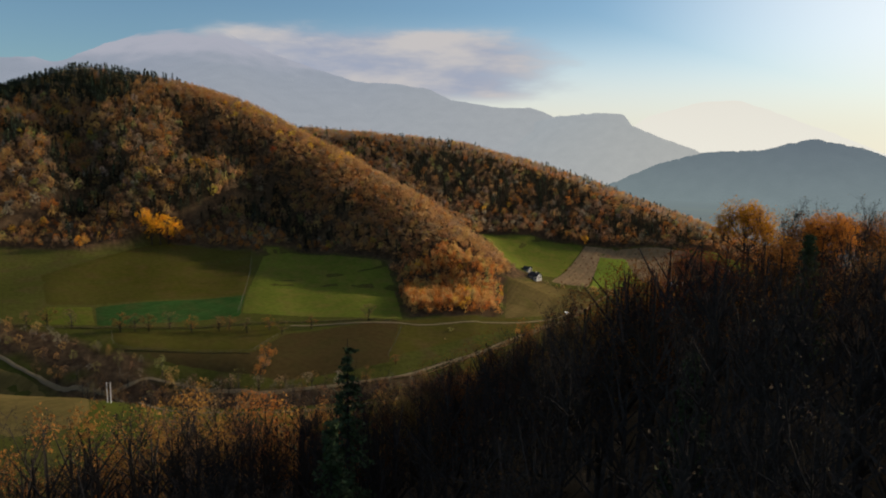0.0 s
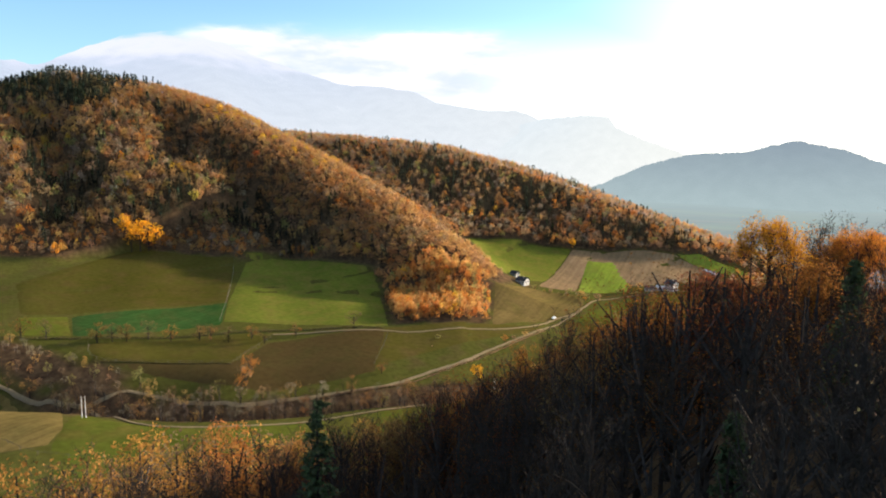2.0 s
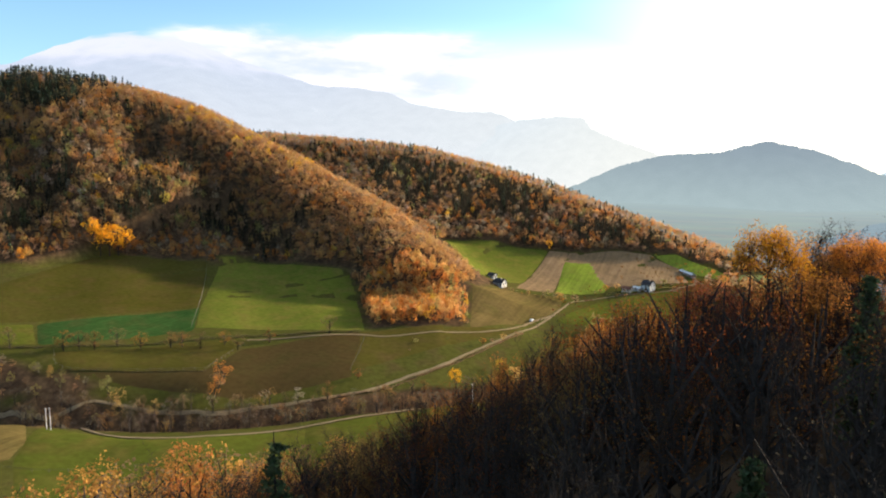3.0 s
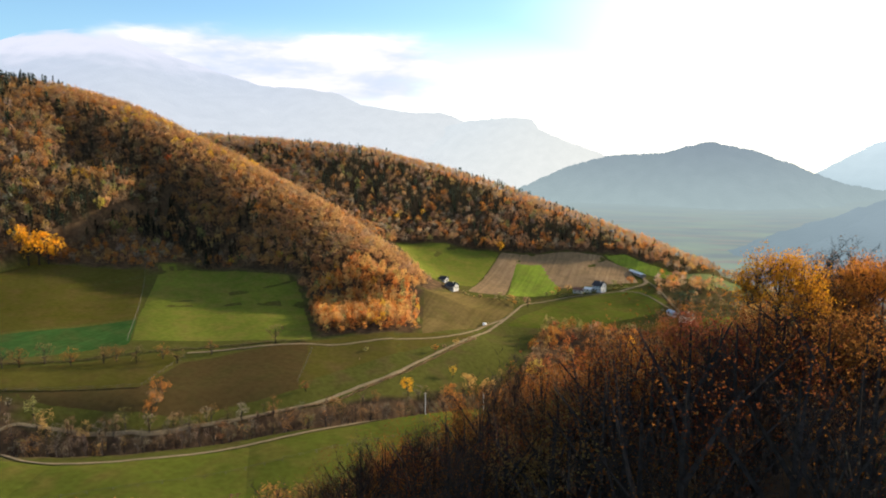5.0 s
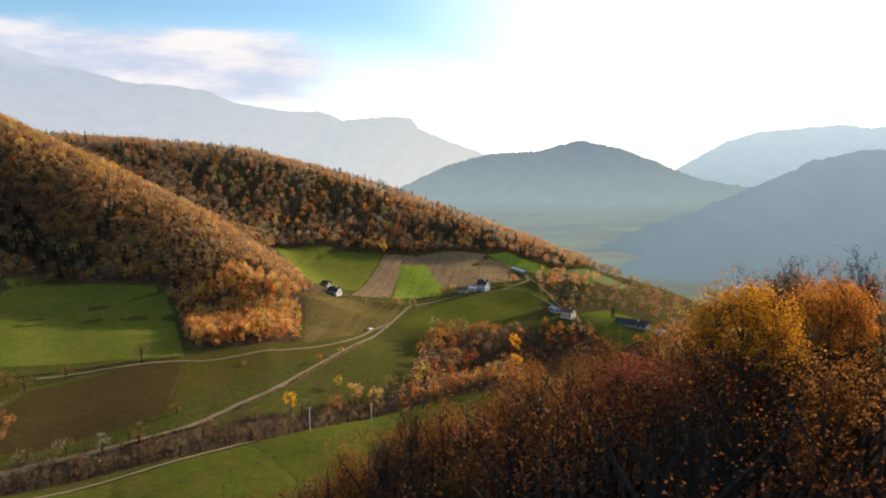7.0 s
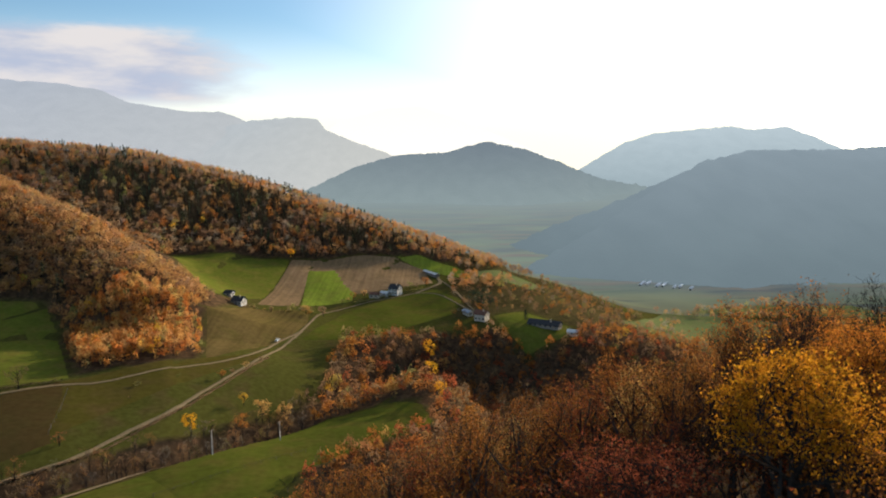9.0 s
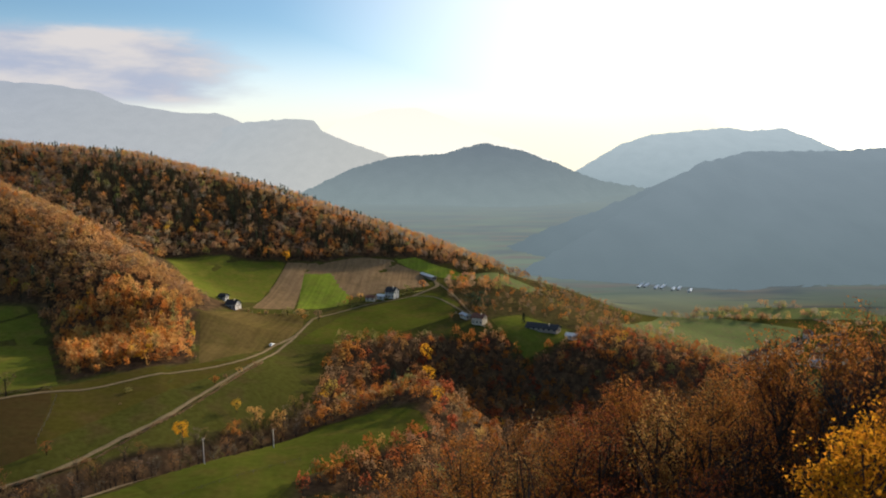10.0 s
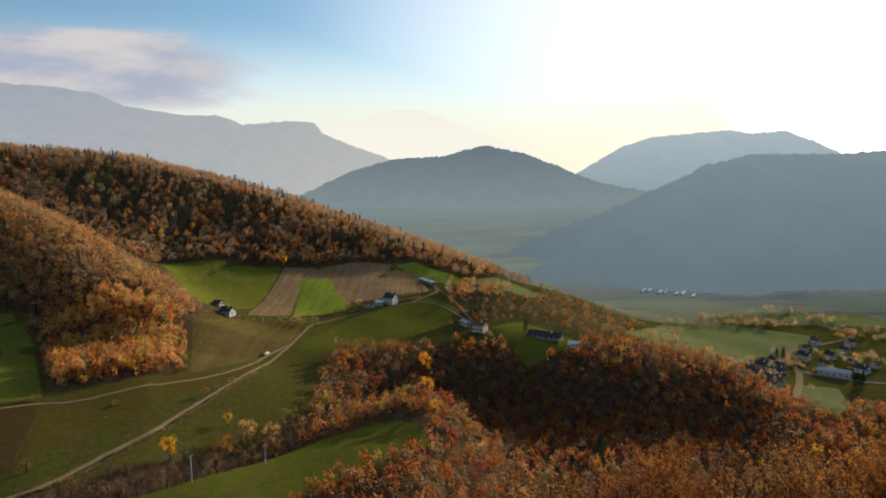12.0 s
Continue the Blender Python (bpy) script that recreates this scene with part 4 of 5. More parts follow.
def tree_thing(name, leaves, sticks, tint, label, category="tree", needles=False, group=""):
    root = tagged(new(name), label, category, group)
    part("trunk", tinted_mesh("trunk", sticks, None, BARK), None, root)
    part("crown", tinted_mesh("crown", leaves, tint, NEEDLES if needles else FOLIAGE), None, root)
    return root


def grown(seed, h=14.0, leaves=1500, side=0.26, spread=1.0, clear=0.3, droop=0.0, crown=0.0):
    """A full-size tree: trunk, limbs, branches and twigs as tapering sticks, with leaves about the twigs."""
    rng = np.random.default_rng(seed)
    sticks, tips = [], []

    def grow(p, way, length, r, level):
        n = (3, 3, 2, 1)[level]
        q = p
        for k in range(n):
            way = way + rng.normal(0, 0.13 + 0.05 * level, 3) + np.array([0, 0, 0.10 - droop * level])
            way = way / np.linalg.norm(way)
            nxt = q + way * length / n
            r1 = r * (1 - 0.26 * (k + 1) / n * (1.6 if level else 1.2))
            if level < 3:
                sticks.append(prism(q, nxt, r * (1 - 0.2 * k / n), max(r1, 0.008), 5 if level == 0 else 3))
            else:
                thick = np.cross(way, (0.3, 0.9, 0.2))
                thick *= max(r, 0.014) / np.linalg.norm(thick)
                sticks.append(np.array([q - thick, q + thick, nxt]))
            if level >= 2:
                tips.append(nxt)
            if level == 3:
                for _ in range(4):
                    fine = 0.5 * way + rng.normal(0, 0.5, 3) + np.array([0, 0, 0.35])
                    at, aside = q + (nxt - q) * rng.uniform(0.2, 1.0), np.cross(fine, rng.normal(0, 1, 3))
                    aside *= 0.016 / (np.linalg.norm(aside) + 1e-6)
                    end = at + fine / np.linalg.norm(fine) * h * rng.uniform(0.03, 0.065)
                    sticks.append(np.array([at - aside, at + aside, end]))
                    tips.append(end)
            if level < 3:
                for _ in range((0, 2, 2)[level] if level else (1 if k == 0 else 5)):
                    a = rng.uniform(0, 2 * np.pi)
                    out = np.array([math.cos(a), math.sin(a), rng.uniform(0.35, 1.0)]) * [spread, spread, 1]
                    f = (0.42, 0.52, 0.5)[level] * rng.uniform(0.7, 1.15)
                    at = q + (nxt - q) * rng.uniform(0.2, 1.0)
                    if at[2] > h * clear or level:
                        grow(at, 0.55 * way + 0.75 * out / np.linalg.norm(out), length * f, r * 0.42, level + 1)
            q, r = nxt, r1

    grow(np.zeros(3), np.array([0, 0, 1.0]), h * 0.78, h * 0.016, 0)
    sticks = np.concatenate(sticks)
    tips = np.array(tips)
    chosen = tips[rng.permutation(len(tips))[:max(30, int(len(tips) * 0.8))]]
    pts = chosen[rng.integers(0, len(chosen), leaves)] + rng.normal(0, 0.26, (leaves, 3))
    k = h / max(sticks[:, 2].max(), 0.1)
    lean = np.append(tips[:, :2].mean(0), 0) / tips[:, 2].mean()
    pts = pts - pts[:, 2:3] * lean
    pts = pts[pts[:, 2] > crown * h]
    sticks = sticks - sticks[:, 2:3] * lean
    return loose_triangles(pts * k, side, rng), sticks * k


def domed(seed, h, reach, deep, leaves, side):
    """A broad tree with a domed crown: limbs that fork into branches, each with loose sprays of leaves along its outer half."""
    rng = np.random.default_rng(seed)
    sticks, sprays = [prism((0, 0, 0), (0.1, 0, h - 1.9 * deep), 0.19, 0.13, 6), prism((0.1, 0, h - 1.9 * deep), (0, 0.1, h - 0.5 * deep), 0.12, 0.03, 5)], []
    for k in range(15):
        a, t = k * 2.4 + rng.uniform(-0.4, 0.4), rng.uniform(0.0, 1.0)
        base = np.array([0.05, 0.05, h - deep * (1.95 - 0.9 * t)])
        out = reach * (0.62 - 0.3 * t) * rng.uniform(0.8, 1.1)
        elbow = base + [out * math.cos(a), out * math.sin(a), deep * (0.38 + 0.25 * t)]
        sticks.append(prism(base, elbow, 0.075, 0.04))
        for _ in range(9):
            b, u = a + rng.normal(0, 0.75), rng.uniform(-0.25, 1.0)
            r = reach * math.sqrt(max(0.05, 1 - u * u)) * rng.uniform(0.55, 1.02)
            tip = 0.3 * elbow + 0.7 * np.array([r * math.cos(b), r * math.sin(b), h - deep + deep * u]) if u < 0.5 else np.array([r * math.cos(b), r * math.sin(b), h - deep + deep * u])
            sticks.append(prism(elbow, tip, 0.03, 0.008))
            for _ in range(5):
                p = elbow + (tip - elbow) * rng.uniform(0.45, 1.05)
                end = p + rng.normal(0, 0.3, 3) + [0, 0, 0.12]
                sticks.append(prism(p, end, 0.009, 0.004))
                sprays.append((*end, rng.uniform(0.14, 0.36)))
    c = np.array(sprays)[rng.integers(0, len(sprays), leaves)]
    pts = c[:, :3] + rng.normal(0, 1, (leaves, 3)) * c[:, 3:4] * [0.8, 0.8, 0.55]
    return loose_triangles(pts, side, rng), np.concatenate(sticks)


def spruce(seed, h, leaves=2600):
    """A spruce with drooping whorls of branches."""
    rng = np.random.default_rng(seed)
    sticks, pts = [prism((0, 0, 0), (0, 0, h), h * 0.014, 0.02, 5)], []
    z = h * 0.1
    while z < h * 0.97:
        reach = 0.20 * (h - z) + 0.2
        for _ in range(6):
            a, r = rng.uniform(0, 6.283), reach * rng.uniform(0.7, 1.1)
            tip = np.array([r * math.cos(a), r * math.sin(a), z - 0.28 * r])
            sticks.append(prism((0, 0, z), tip, 0.03, 0.008))
            s = rng.uniform(0.15, 1.0, max(4, int(leaves / (6 * 26)) + int(r * 4)))[:, None]
            pts.append(np.array([0, 0, z]) * (1 - s) + tip * s + rng.normal(0, 0.10 + 0.05 * r, (len(s), 3)) * [1, 1, 0.7])
        z += h * 0.033
    return loose_triangles(np.concatenate(pts), 0.30, rng, 0.4), np.concatenate(sticks)


def stand(root, x, y, turn=0.0, scale=1.0, sink=0.15):
    root.matrix_basis = pose(x, y, float(height(x, y)) - sink, 0, 0, turn) @ Matrix.Scale(scale, 4)
    return root


def spur_trees():
    """The trees on the crest that the camera passes low over, each a thing of its own."""
    kinds = [
        (2.2, grown(1, 14, 350, 0.11), BROWN, "nearly bare beech with few brown leaves"),
        (2.2, grown(2, 13, 800, 0.11), BROWN, "thin beech with few brown leaves"),
        (2.0, grown(3, 14, 4200, 0.13), RUST, "rust leaved beech in low sun"),
        (1.6, grown(4, 12, 4600, 0.13), OCHRE, "ochre leaved oak on the crest"),
        (1.6, grown(5, 15, 160, 0.12), GREY, "bare grey tree with fine twigs"),
        (1.3, grown(6, 13, 3400, 0.13), RED, "dark red leaved tree on the slope"),
    ]
    made = []
    for w, (leaves, sticks), tint, label in kinds:
        # tints darkened to paint in the shade on the spur's near side
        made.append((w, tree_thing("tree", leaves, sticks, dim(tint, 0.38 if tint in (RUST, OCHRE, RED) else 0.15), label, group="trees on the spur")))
    # darkened less, for the sunlit slope past y 27
    bright = []
    for w, (leaves, sticks), tint, label in [
        (2.0, grown(23, 13, 3600, 0.16, 1.1, 0.15), RUST, "rust orange tree in full leaf on the slope"),
        (1.5, grown(24, 12, 3600, 0.16, 1.1, 0.15), OCHRE, "golden brown oak on the slope"),
        (1.0, grown(25, 13, 3200, 0.16, 1.1, 0.15), RED, "deep red leaved tree on the slope"),
        (0.8, grown(26, 14, 500, 0.18), BROWN, "nearly bare brown tree on the slope"),
    ]:
        bright.append((w, tree_thing("tree", leaves, sticks, dim(tint, 0.5), label, group="trees on the spur")))
    firsts = {ob: True for _, ob in made + bright}
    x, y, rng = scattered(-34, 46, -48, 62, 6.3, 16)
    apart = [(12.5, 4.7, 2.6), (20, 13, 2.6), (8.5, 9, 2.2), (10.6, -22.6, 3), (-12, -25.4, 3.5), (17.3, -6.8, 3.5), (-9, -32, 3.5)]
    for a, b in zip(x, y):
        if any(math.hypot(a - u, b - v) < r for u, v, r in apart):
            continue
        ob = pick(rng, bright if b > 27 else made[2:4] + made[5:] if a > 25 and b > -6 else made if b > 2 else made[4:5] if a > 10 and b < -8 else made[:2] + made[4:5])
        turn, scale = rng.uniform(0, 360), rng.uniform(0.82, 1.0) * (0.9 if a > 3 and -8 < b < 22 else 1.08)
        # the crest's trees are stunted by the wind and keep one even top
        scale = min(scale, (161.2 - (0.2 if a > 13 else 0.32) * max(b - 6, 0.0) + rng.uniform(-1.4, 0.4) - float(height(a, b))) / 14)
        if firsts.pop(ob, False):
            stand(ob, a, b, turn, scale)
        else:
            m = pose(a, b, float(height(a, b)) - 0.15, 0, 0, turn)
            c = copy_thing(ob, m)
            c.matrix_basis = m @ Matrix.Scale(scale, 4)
    leaves, sticks = domed(9, 162.2 - float(height(12.5, 4.7)), 3.4, 2.6, 11000, 0.11)
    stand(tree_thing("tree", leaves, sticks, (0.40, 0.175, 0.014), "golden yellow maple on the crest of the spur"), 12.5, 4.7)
    leaves, sticks = domed(10, 161.0 - float(height(20, 13)), 3.4, 2.6, 14000, 0.10)
    stand(tree_thing("tree", leaves, sticks, (0.42, 0.16, 0.025), "rust orange tree on the crest"), 20, 13)
    leaves, sticks = domed(11, 157.0 - float(height(8.5, 9)), 4.2, 2.4, 7000, 0.10)
    stand(tree_thing("tree", leaves, sticks, (0.18, 0.052, 0.025), "deep red tree beside the golden maple"), 8.5, 9)
    leaves, sticks = grown(27, 13, 4200, 0.14, 1.1, 0.15)
    first = tree_thing("tree", leaves, sticks, dim(RUST, 0.5), "rust brown beech on the crest", group="beeches on the crest")
    for k, (a, b, top) in enumerate([(16.5, 10.5, 161.2), (19.5, 20.5, 160.9), (22.5, 24.5, 161.0), (24.5, 20, 161.4), (21, 29, 159.6), (26.5, 28.5, 160.4), (15.6, 1.5, 160.6)]):
        z = float(height(a, b)) - 0.15
        ob = copy_thing(first, pose(a, b, z, 0, 0, 70 * k)) if k else first
        ob.matrix_basis = pose(a, b, z, 0, 0, 70 * k) @ Matrix.Scale((top - z) / 13, 4)
    leaves, sticks = grown(15, 14, 120, 0.16)
    first = tree_thing("tree", leaves, sticks, dim(GREY), "tall bare grey tree with fine upright twigs", group="bare crest trees")
    for k, (a, b, top) in enumerate([(16.8, 14.5, 162.6), (18.6, 17, 162.3), (23.5, 17, 162.8), (26, 21, 161.5), (28.5, 16, 162.2), (30, 25, 160.5)]):
        z = float(height(a, b)) - 0.15
        ob = copy_thing(first, pose(a, b, z, 0, 0, 70 * k)) if k else first
        ob.matrix_basis = pose(a, b, z, 0, 0, 70 * k) @ Matrix.Scale((top - z) / 14, 4)
    for k, (a, b, top) in enumerate([(10.6, -22.6, 155.0), (-12, -25.4, 153.5), (17.3, -6.8, 161.0), (-9, -32, 150.8), (22, -26, 156)]):
        h = top - float(height(a, b))
        leaves, sticks = spruce(50 + k, h)
        stand(tree_thing("spruce", leaves, sticks, (0.05, 0.066, 0.03), "dark green spruce among bare trees", needles=True), a, b, 40 * k)


spur_trees()

# ---- farms and houses ----
def box(bm, lo, hi):
    vs = [bm.verts.new((x, y, z)) for z in (lo[2], hi[2]) for x, y in ((lo[0], lo[1]), (hi[0], lo[1]), (hi[0], hi[1]), (lo[0], hi[1]))]
    for f in ((3, 2, 1, 0), (4, 5, 6, 7), (0, 1, 5, 4), (1, 2, 6, 5), (2, 3, 7, 6), (3, 0, 4, 7)):
        bm.faces.new([vs[i] for i in f])
    return vs


def solid(*boxes):
    bm = bmesh.new()
    for lo, hi in boxes:
        box(bm, lo, hi)
    return bm


def gabled_wall(w, d, h, rise):
    """Walls with gable ends on +-x, sunk half a metre into the ground."""
    bm = bmesh.new()
    outline = [(-d / 2, -0.6), (d / 2, -0.6), (d / 2, h), (0, h + rise), (-d / 2, h)]
    a = [bm.verts.new((-w / 2, y, z)) for y, z in outline]
    b = [bm.verts.new((w / 2, y, z)) for y, z in outline]
    bm.faces.new(a[::-1])
    bm.faces.new(b)
    for i in range(5):
        j = (i + 1) % 5
        bm.faces.new((a[i], a[j], b[j], b[i]))
    return bm


def gabled_roof(w, d, h, rise, over=0.6, thick=0.25):
    """Two roof slabs that meet at the ridge and overhang the walls."""
    bm = bmesh.new()
    k = rise / (d / 2)
    for s in (-1, 1):
        e = d / 2 + over
        outline = [(0, h + rise + 0.05), (s * e, h - k * over + 0.05), (s * e, h - k * over + 0.05 + thick), (0, h + rise + 0.05 + thick)]
        a = [bm.verts.new((-w / 2 - over, y, z)) for y, z in outline]
        b = [bm.verts.new((w / 2 + over, y, z)) for y, z in outline]
        for f in ((a[::-1], b) if s > 0 else (a, b[::-1])):
            bm.faces.new(f)
        for i in range(4):
            j = (i + 1) % 4
            bm.faces.new((a[i], a[j], b[j], b[i]) if s > 0 else (b[i], b[j], a[j], a[i]))
    return bm


def house(x, y, turn, w, d, h, rise, wall, roof, label, name="house", windows=3, chimney=True, door=True, group=""):
    root = tagged(new(name), label, name.replace("_", " "), group)
    part("wall", gabled_wall(w, d, h, rise), wall, root)
    part("roof", gabled_roof(w, d, h, rise), roof, root)
    for s in (-1, 1):
        for i in range(windows):
            cx = w * ((i + 0.5) / windows - 0.5)
            for floor in range(max(1, int(h // 2.7))):
                z = 0.9 + 2.7 * floor
                win = part("window", solid(((cx - 0.6, s * d / 2 - 0.06, z), (cx + 0.6, s * d / 2 + 0.06, z + 1.3))), PANE, root)
                part("sill", solid(((cx - 0.7, s * d / 2 - 0.1, z - 0.12), (cx + 0.7, s * d / 2 + 0.16, z))), CONCRETE, win)
        for cy in (-d * 0.22, d * 0.22):
            part("window", solid(((s * w / 2 - 0.06, cy - 0.55, h - 1.7), (s * w / 2 + 0.06, cy + 0.55, h - 0.4))), PANE, root)
    if door:
        part("door", solid(((w * 0.5 - 0.05, -0.55, 0.0), (w * 0.5 + 0.08, 0.55, 2.05))), WOODEN, root)
    if chimney:
        part("chimney", solid(((w * 0.2, -d * 0.2, h + rise * 0.3), (w * 0.2 + 0.7, -d * 0.2 + 0.7, h + rise + 0.9))), CREAM, root)
    root.matrix_basis = pose(x, y, float(height(x, y)) + 0.35, 0, 0, turn)
    return root


house(-152, 480, -20, 8.6, 6.8, 3.6, 2.6, PLASTER, SLATE, "white plastered farmhouse with a dark slate roof")
house(-163, 494, -20, 6.0, 4.5, 2.8, 1.6, PLASTER, SLATE, "small white outbuilding with a dark roof", "shed", 1, False)
house(-44, 578, -28, 9.0, 8.0, 5.6, 3.2, PLASTER, SLATE, "white house with a steep dark roof beside the road")
house(-61, 567, -15, 8.0, 6.0, 2.9, 1.5, CREAM, TILE, "low cream farm building with a tiled roof", "farm_building", 2, False)
house(-53, 573, -15, 6.0, 5.0, 2.7, 1.2, PLASTER, TIN, "small white garage with a pale roof", "garage", 1, False)
house(-14, 655, -64, 28, 4.4, 2.2, 0.8, WOODEN, TIN, "long low barn with a white tin roof", "barn", 6, False)
house(27, 490, -30, 9.0, 7.5, 4.8, 2.4, CREAM, TILE, "cream house with a red tiled roof in the trees")
house(17, 504, -62, 9, 4.0, 2.5, 1.1, CREAM, DULL_TIN, "long pale shed beside the lane", "shed", 2, False)
house(73, 480, -30, 24, 8.0, 2.6, 2.4, WOODEN, SLATE, "long dark roofed house on the lawn", windows=6)
house(92, 470, -30, 7, 6, 2.6, 1.2, CREAM, TIN, "small pale annexe at the lawn", "shed", 1, False)
rng = np.random.default_rng(5)
VILLAGE = [(228, 505), (236, 521), (246, 510), (252, 530), (226, 488), (237, 496), (247, 493), (221, 470), (232, 476), (241, 482), (257, 542), (264, 531), (217, 455), (228, 462), (270, 549), (257, 514), (302, 562), (312, 548), (326, 566), (338, 552), (330, 528), (348, 540), (360, 520), (316, 590), (352, 590), (338, 612), (366, 606)]
for k, (x, y) in enumerate(VILLAGE):
    house(x, y, float(rng.choice([20, -65, 28, -58])), rng.uniform(6, 9.5), rng.uniform(5, 6.5), rng.uniform(2.8, 5), rng.uniform(1.6, 2.8), CREAM if k % 5 else PLASTER, (SLATE, TILE, SLATE, SLATE)[k % 4], ("cream" if k % 5 else "white") + " village house with a " + ("dark slate", "red tiled", "dark slate", "dark slate")[k % 4] + " roof", windows=2, group="village houses")
house(304, 521, -35, 22, 8, 4, 1.6, CREAM, DULL_TIN, "village hall with a long white roof", "hall", 5, False)
WORKS = [(258 + 9 * k, 876 - 5 * k + 9 * (k % 2)) for k in range(7)]
for k, (x, y) in enumerate(WORKS):
    house(x, y, 62, rng.uniform(18, 28), rng.uniform(2.6, 3.2), 2.0, 0.5, CONCRETE, GLINT, "white roofed works shed across the valley", "works_shed", 1, False, group="works sheds")



def car(x, y, turn):
    root = tagged(new("car"), "small white car parked on the farm track", "car")
    bm = bmesh.new()
    box(bm, (-2.1, -0.85, 0.35), (2.1, 0.85, 0.95))
    bmesh.ops.bevel(bm, geom=bm.edges[:], offset=0.14, segments=2, affect="EDGES")
    part("body", bm, WHITE, root)
    bm = bmesh.new()
    vs = box(bm, (-1.5, -0.78, 0.93), (1.0, 0.78, 1.5))
    for v in vs[4:]:
        v.co.x *= 0.72
        v.co.y *= 0.86
    part("cabin", bm, WHITE, root)
    for s in (-1, 1):
        part("side_window", solid(((-1.05, s * 0.72 - 0.03, 1.05), (0.65, s * 0.72 + 0.03, 1.38))), PANE, root)
        for cx in (-1.3, 1.3):
            bm = bmesh.new()
            bmesh.ops.create_cone(bm, cap_ends=True, segments=14, radius1=0.33, radius2=0.33, depth=0.22)
            bmesh.ops.rotate(bm, verts=bm.verts, matrix=Matrix.Rotation(radians(90), 3, "X"))
            bmesh.ops.translate(bm, verts=bm.verts, vec=(cx, s * 0.78, 0.33))
            part("wheel", bm, RUBBER, root)
    root.matrix_basis = pose(x, y, float(height(x, y)) + 0.66, 0, 0, turn)


car(-110, 421, 72)


def cone(bm, r0, r1, z0, z1, x=0.0, y=0.0, k=8):
    made = bmesh.ops.create_cone(bm, cap_ends=True, segments=k, radius1=r0, radius2=r1, depth=z1 - z0)["verts"]
    bmesh.ops.translate(bm, verts=made, vec=(x, y, (z0 + z1) / 2))


def power_pole(x, y, h, turn, double):
    root = tagged(new("power_pole"), ("twin pale concrete power pole at the lane" if double else "tall pale concrete power pole by the meadow"), "power pole")
    for s in (-0.75, 0.75) if double else (0,):
        bm = bmesh.new()
        cone(bm, 0.24, 0.15, -0.5, h, s)
        part("mast", bm, CONCRETE, root)
    part("crossarm", solid(((-1.3, -0.09, h - 0.5), (1.3, 0.09, h - 0.3))), WOODEN, root)
    for s in (-1.1, 0, 1.1):
        bm = bmesh.new()
        cone(bm, 0.09, 0.05, h - 0.3, h + 0.05, s)
        part("insulator", bm, PANE, root)
    root.matrix_basis = pose(x, y, float(height(x, y)), 0, 0, turn)


power_pole(-239, 138, 9.5, 30, True)
power_pole(-98, 257, 11, 60, False)
power_pole(-75, 279, 9, 60, False)


def fence(points, gap, h, label):
    """Posts with two wires along a line on the ground."""
    root = tagged(new("fence"), label, "fence")
    line = smooth_line(points, gap)
    bm = bmesh.new()
    cone(bm, 0.11, 0.09, -0.3, h, k=6)
    post = bpy.data.meshes.new("post")
    bm.to_mesh(post)
    bm.free()
    post.materials.append(FENCE_WOOD)
    zs = height(line[:, 0], line[:, 1]) + 0.3
    for (a, b), z in zip(line, zs):
        part("post", post, None, root).matrix_basis = pose(a, b, float(z))
    for f in (0.55, 0.92):
        tris = [prism((*p, z + h * f), (*q, w + h * f), 0.03, 0.03) for p, q, z, w in zip(line, line[1:], zs, zs[1:])]
        part("wire", tinted_mesh("wire", np.concatenate(tris), None, FENCE_WOOD), None, root)


fence([(-365, 383), (-330, 338), (-300, 297), (-275, 262)], 5.0, 1.5, "weathered post and wire fence across the meadow")
fence([(-226, 216), (-229, 232), (-233, 256)], 4.0, 1.4, "short wooden fence between two meadows")
fence([(-166, 257), (-172, 276), (-181, 300)], 4.0, 1.4, "wooden fence line in the pasture")
fence([(-300, 191), (-281, 180), (-252, 198), (-226, 216)], 5.0, 1.2, "low wire fence along the lower meadow")
fence([(-244, 103), (-210, 108), (-150, 160), (-105, 215), (-60, 262)], 7.0, 1.3, "wire fence at the meadow's edge")


# ---- trees that stand alone ----
def lone(x, y, h, spread, tint, label, kind="full", group="", seed=0, category="tree"):
    source = {"full": MID_TREES, "bare": MID_BARE, "conifer": MID_CONIFERS, "bush": LOW_BUSHES, "low": LOW_BUSHES, "twiggy": NEAR_LEAFY}["bush" if category == "bush" else kind]
    leaves, sticks = source[seed % len(source)]
    k = np.array([h * spread, h * spread, h])
    root = tree_thing("bush" if category == "bush" else "tree", leaves * k, sticks * k, tint, label, category, kind == "conifer", group)
    root.matrix_basis = pose(x, y, float(height(x, y)) - 0.1, 0, 0, 67 * seed)
    return root


ROW = [(-342, 172), (-332, 177), (-321, 183), (-297, 194), (-293, 200), (-288, 205), (-283, 215), (-272, 220), (-261, 230), (-257, 234), (-247, 237), (-240, 248), (-231, 248), (-224, 267), (-202, 296)]
for k, (x, y) in enumerate(ROW):
    lone(x, y, 8.5 + (k * 37 % 40) / 12, 1.5, ((0.17, 0.11, 0.045), (0.2, 0.1, 0.035), (0.15, 0.11, 0.05), (0.26, 0.12, 0.035))[k % 4], ("grey half-bare" if k % 2 == 0 else "brown leaved") + " orchard tree along the ditch", "twiggy", "ditch trees", k)
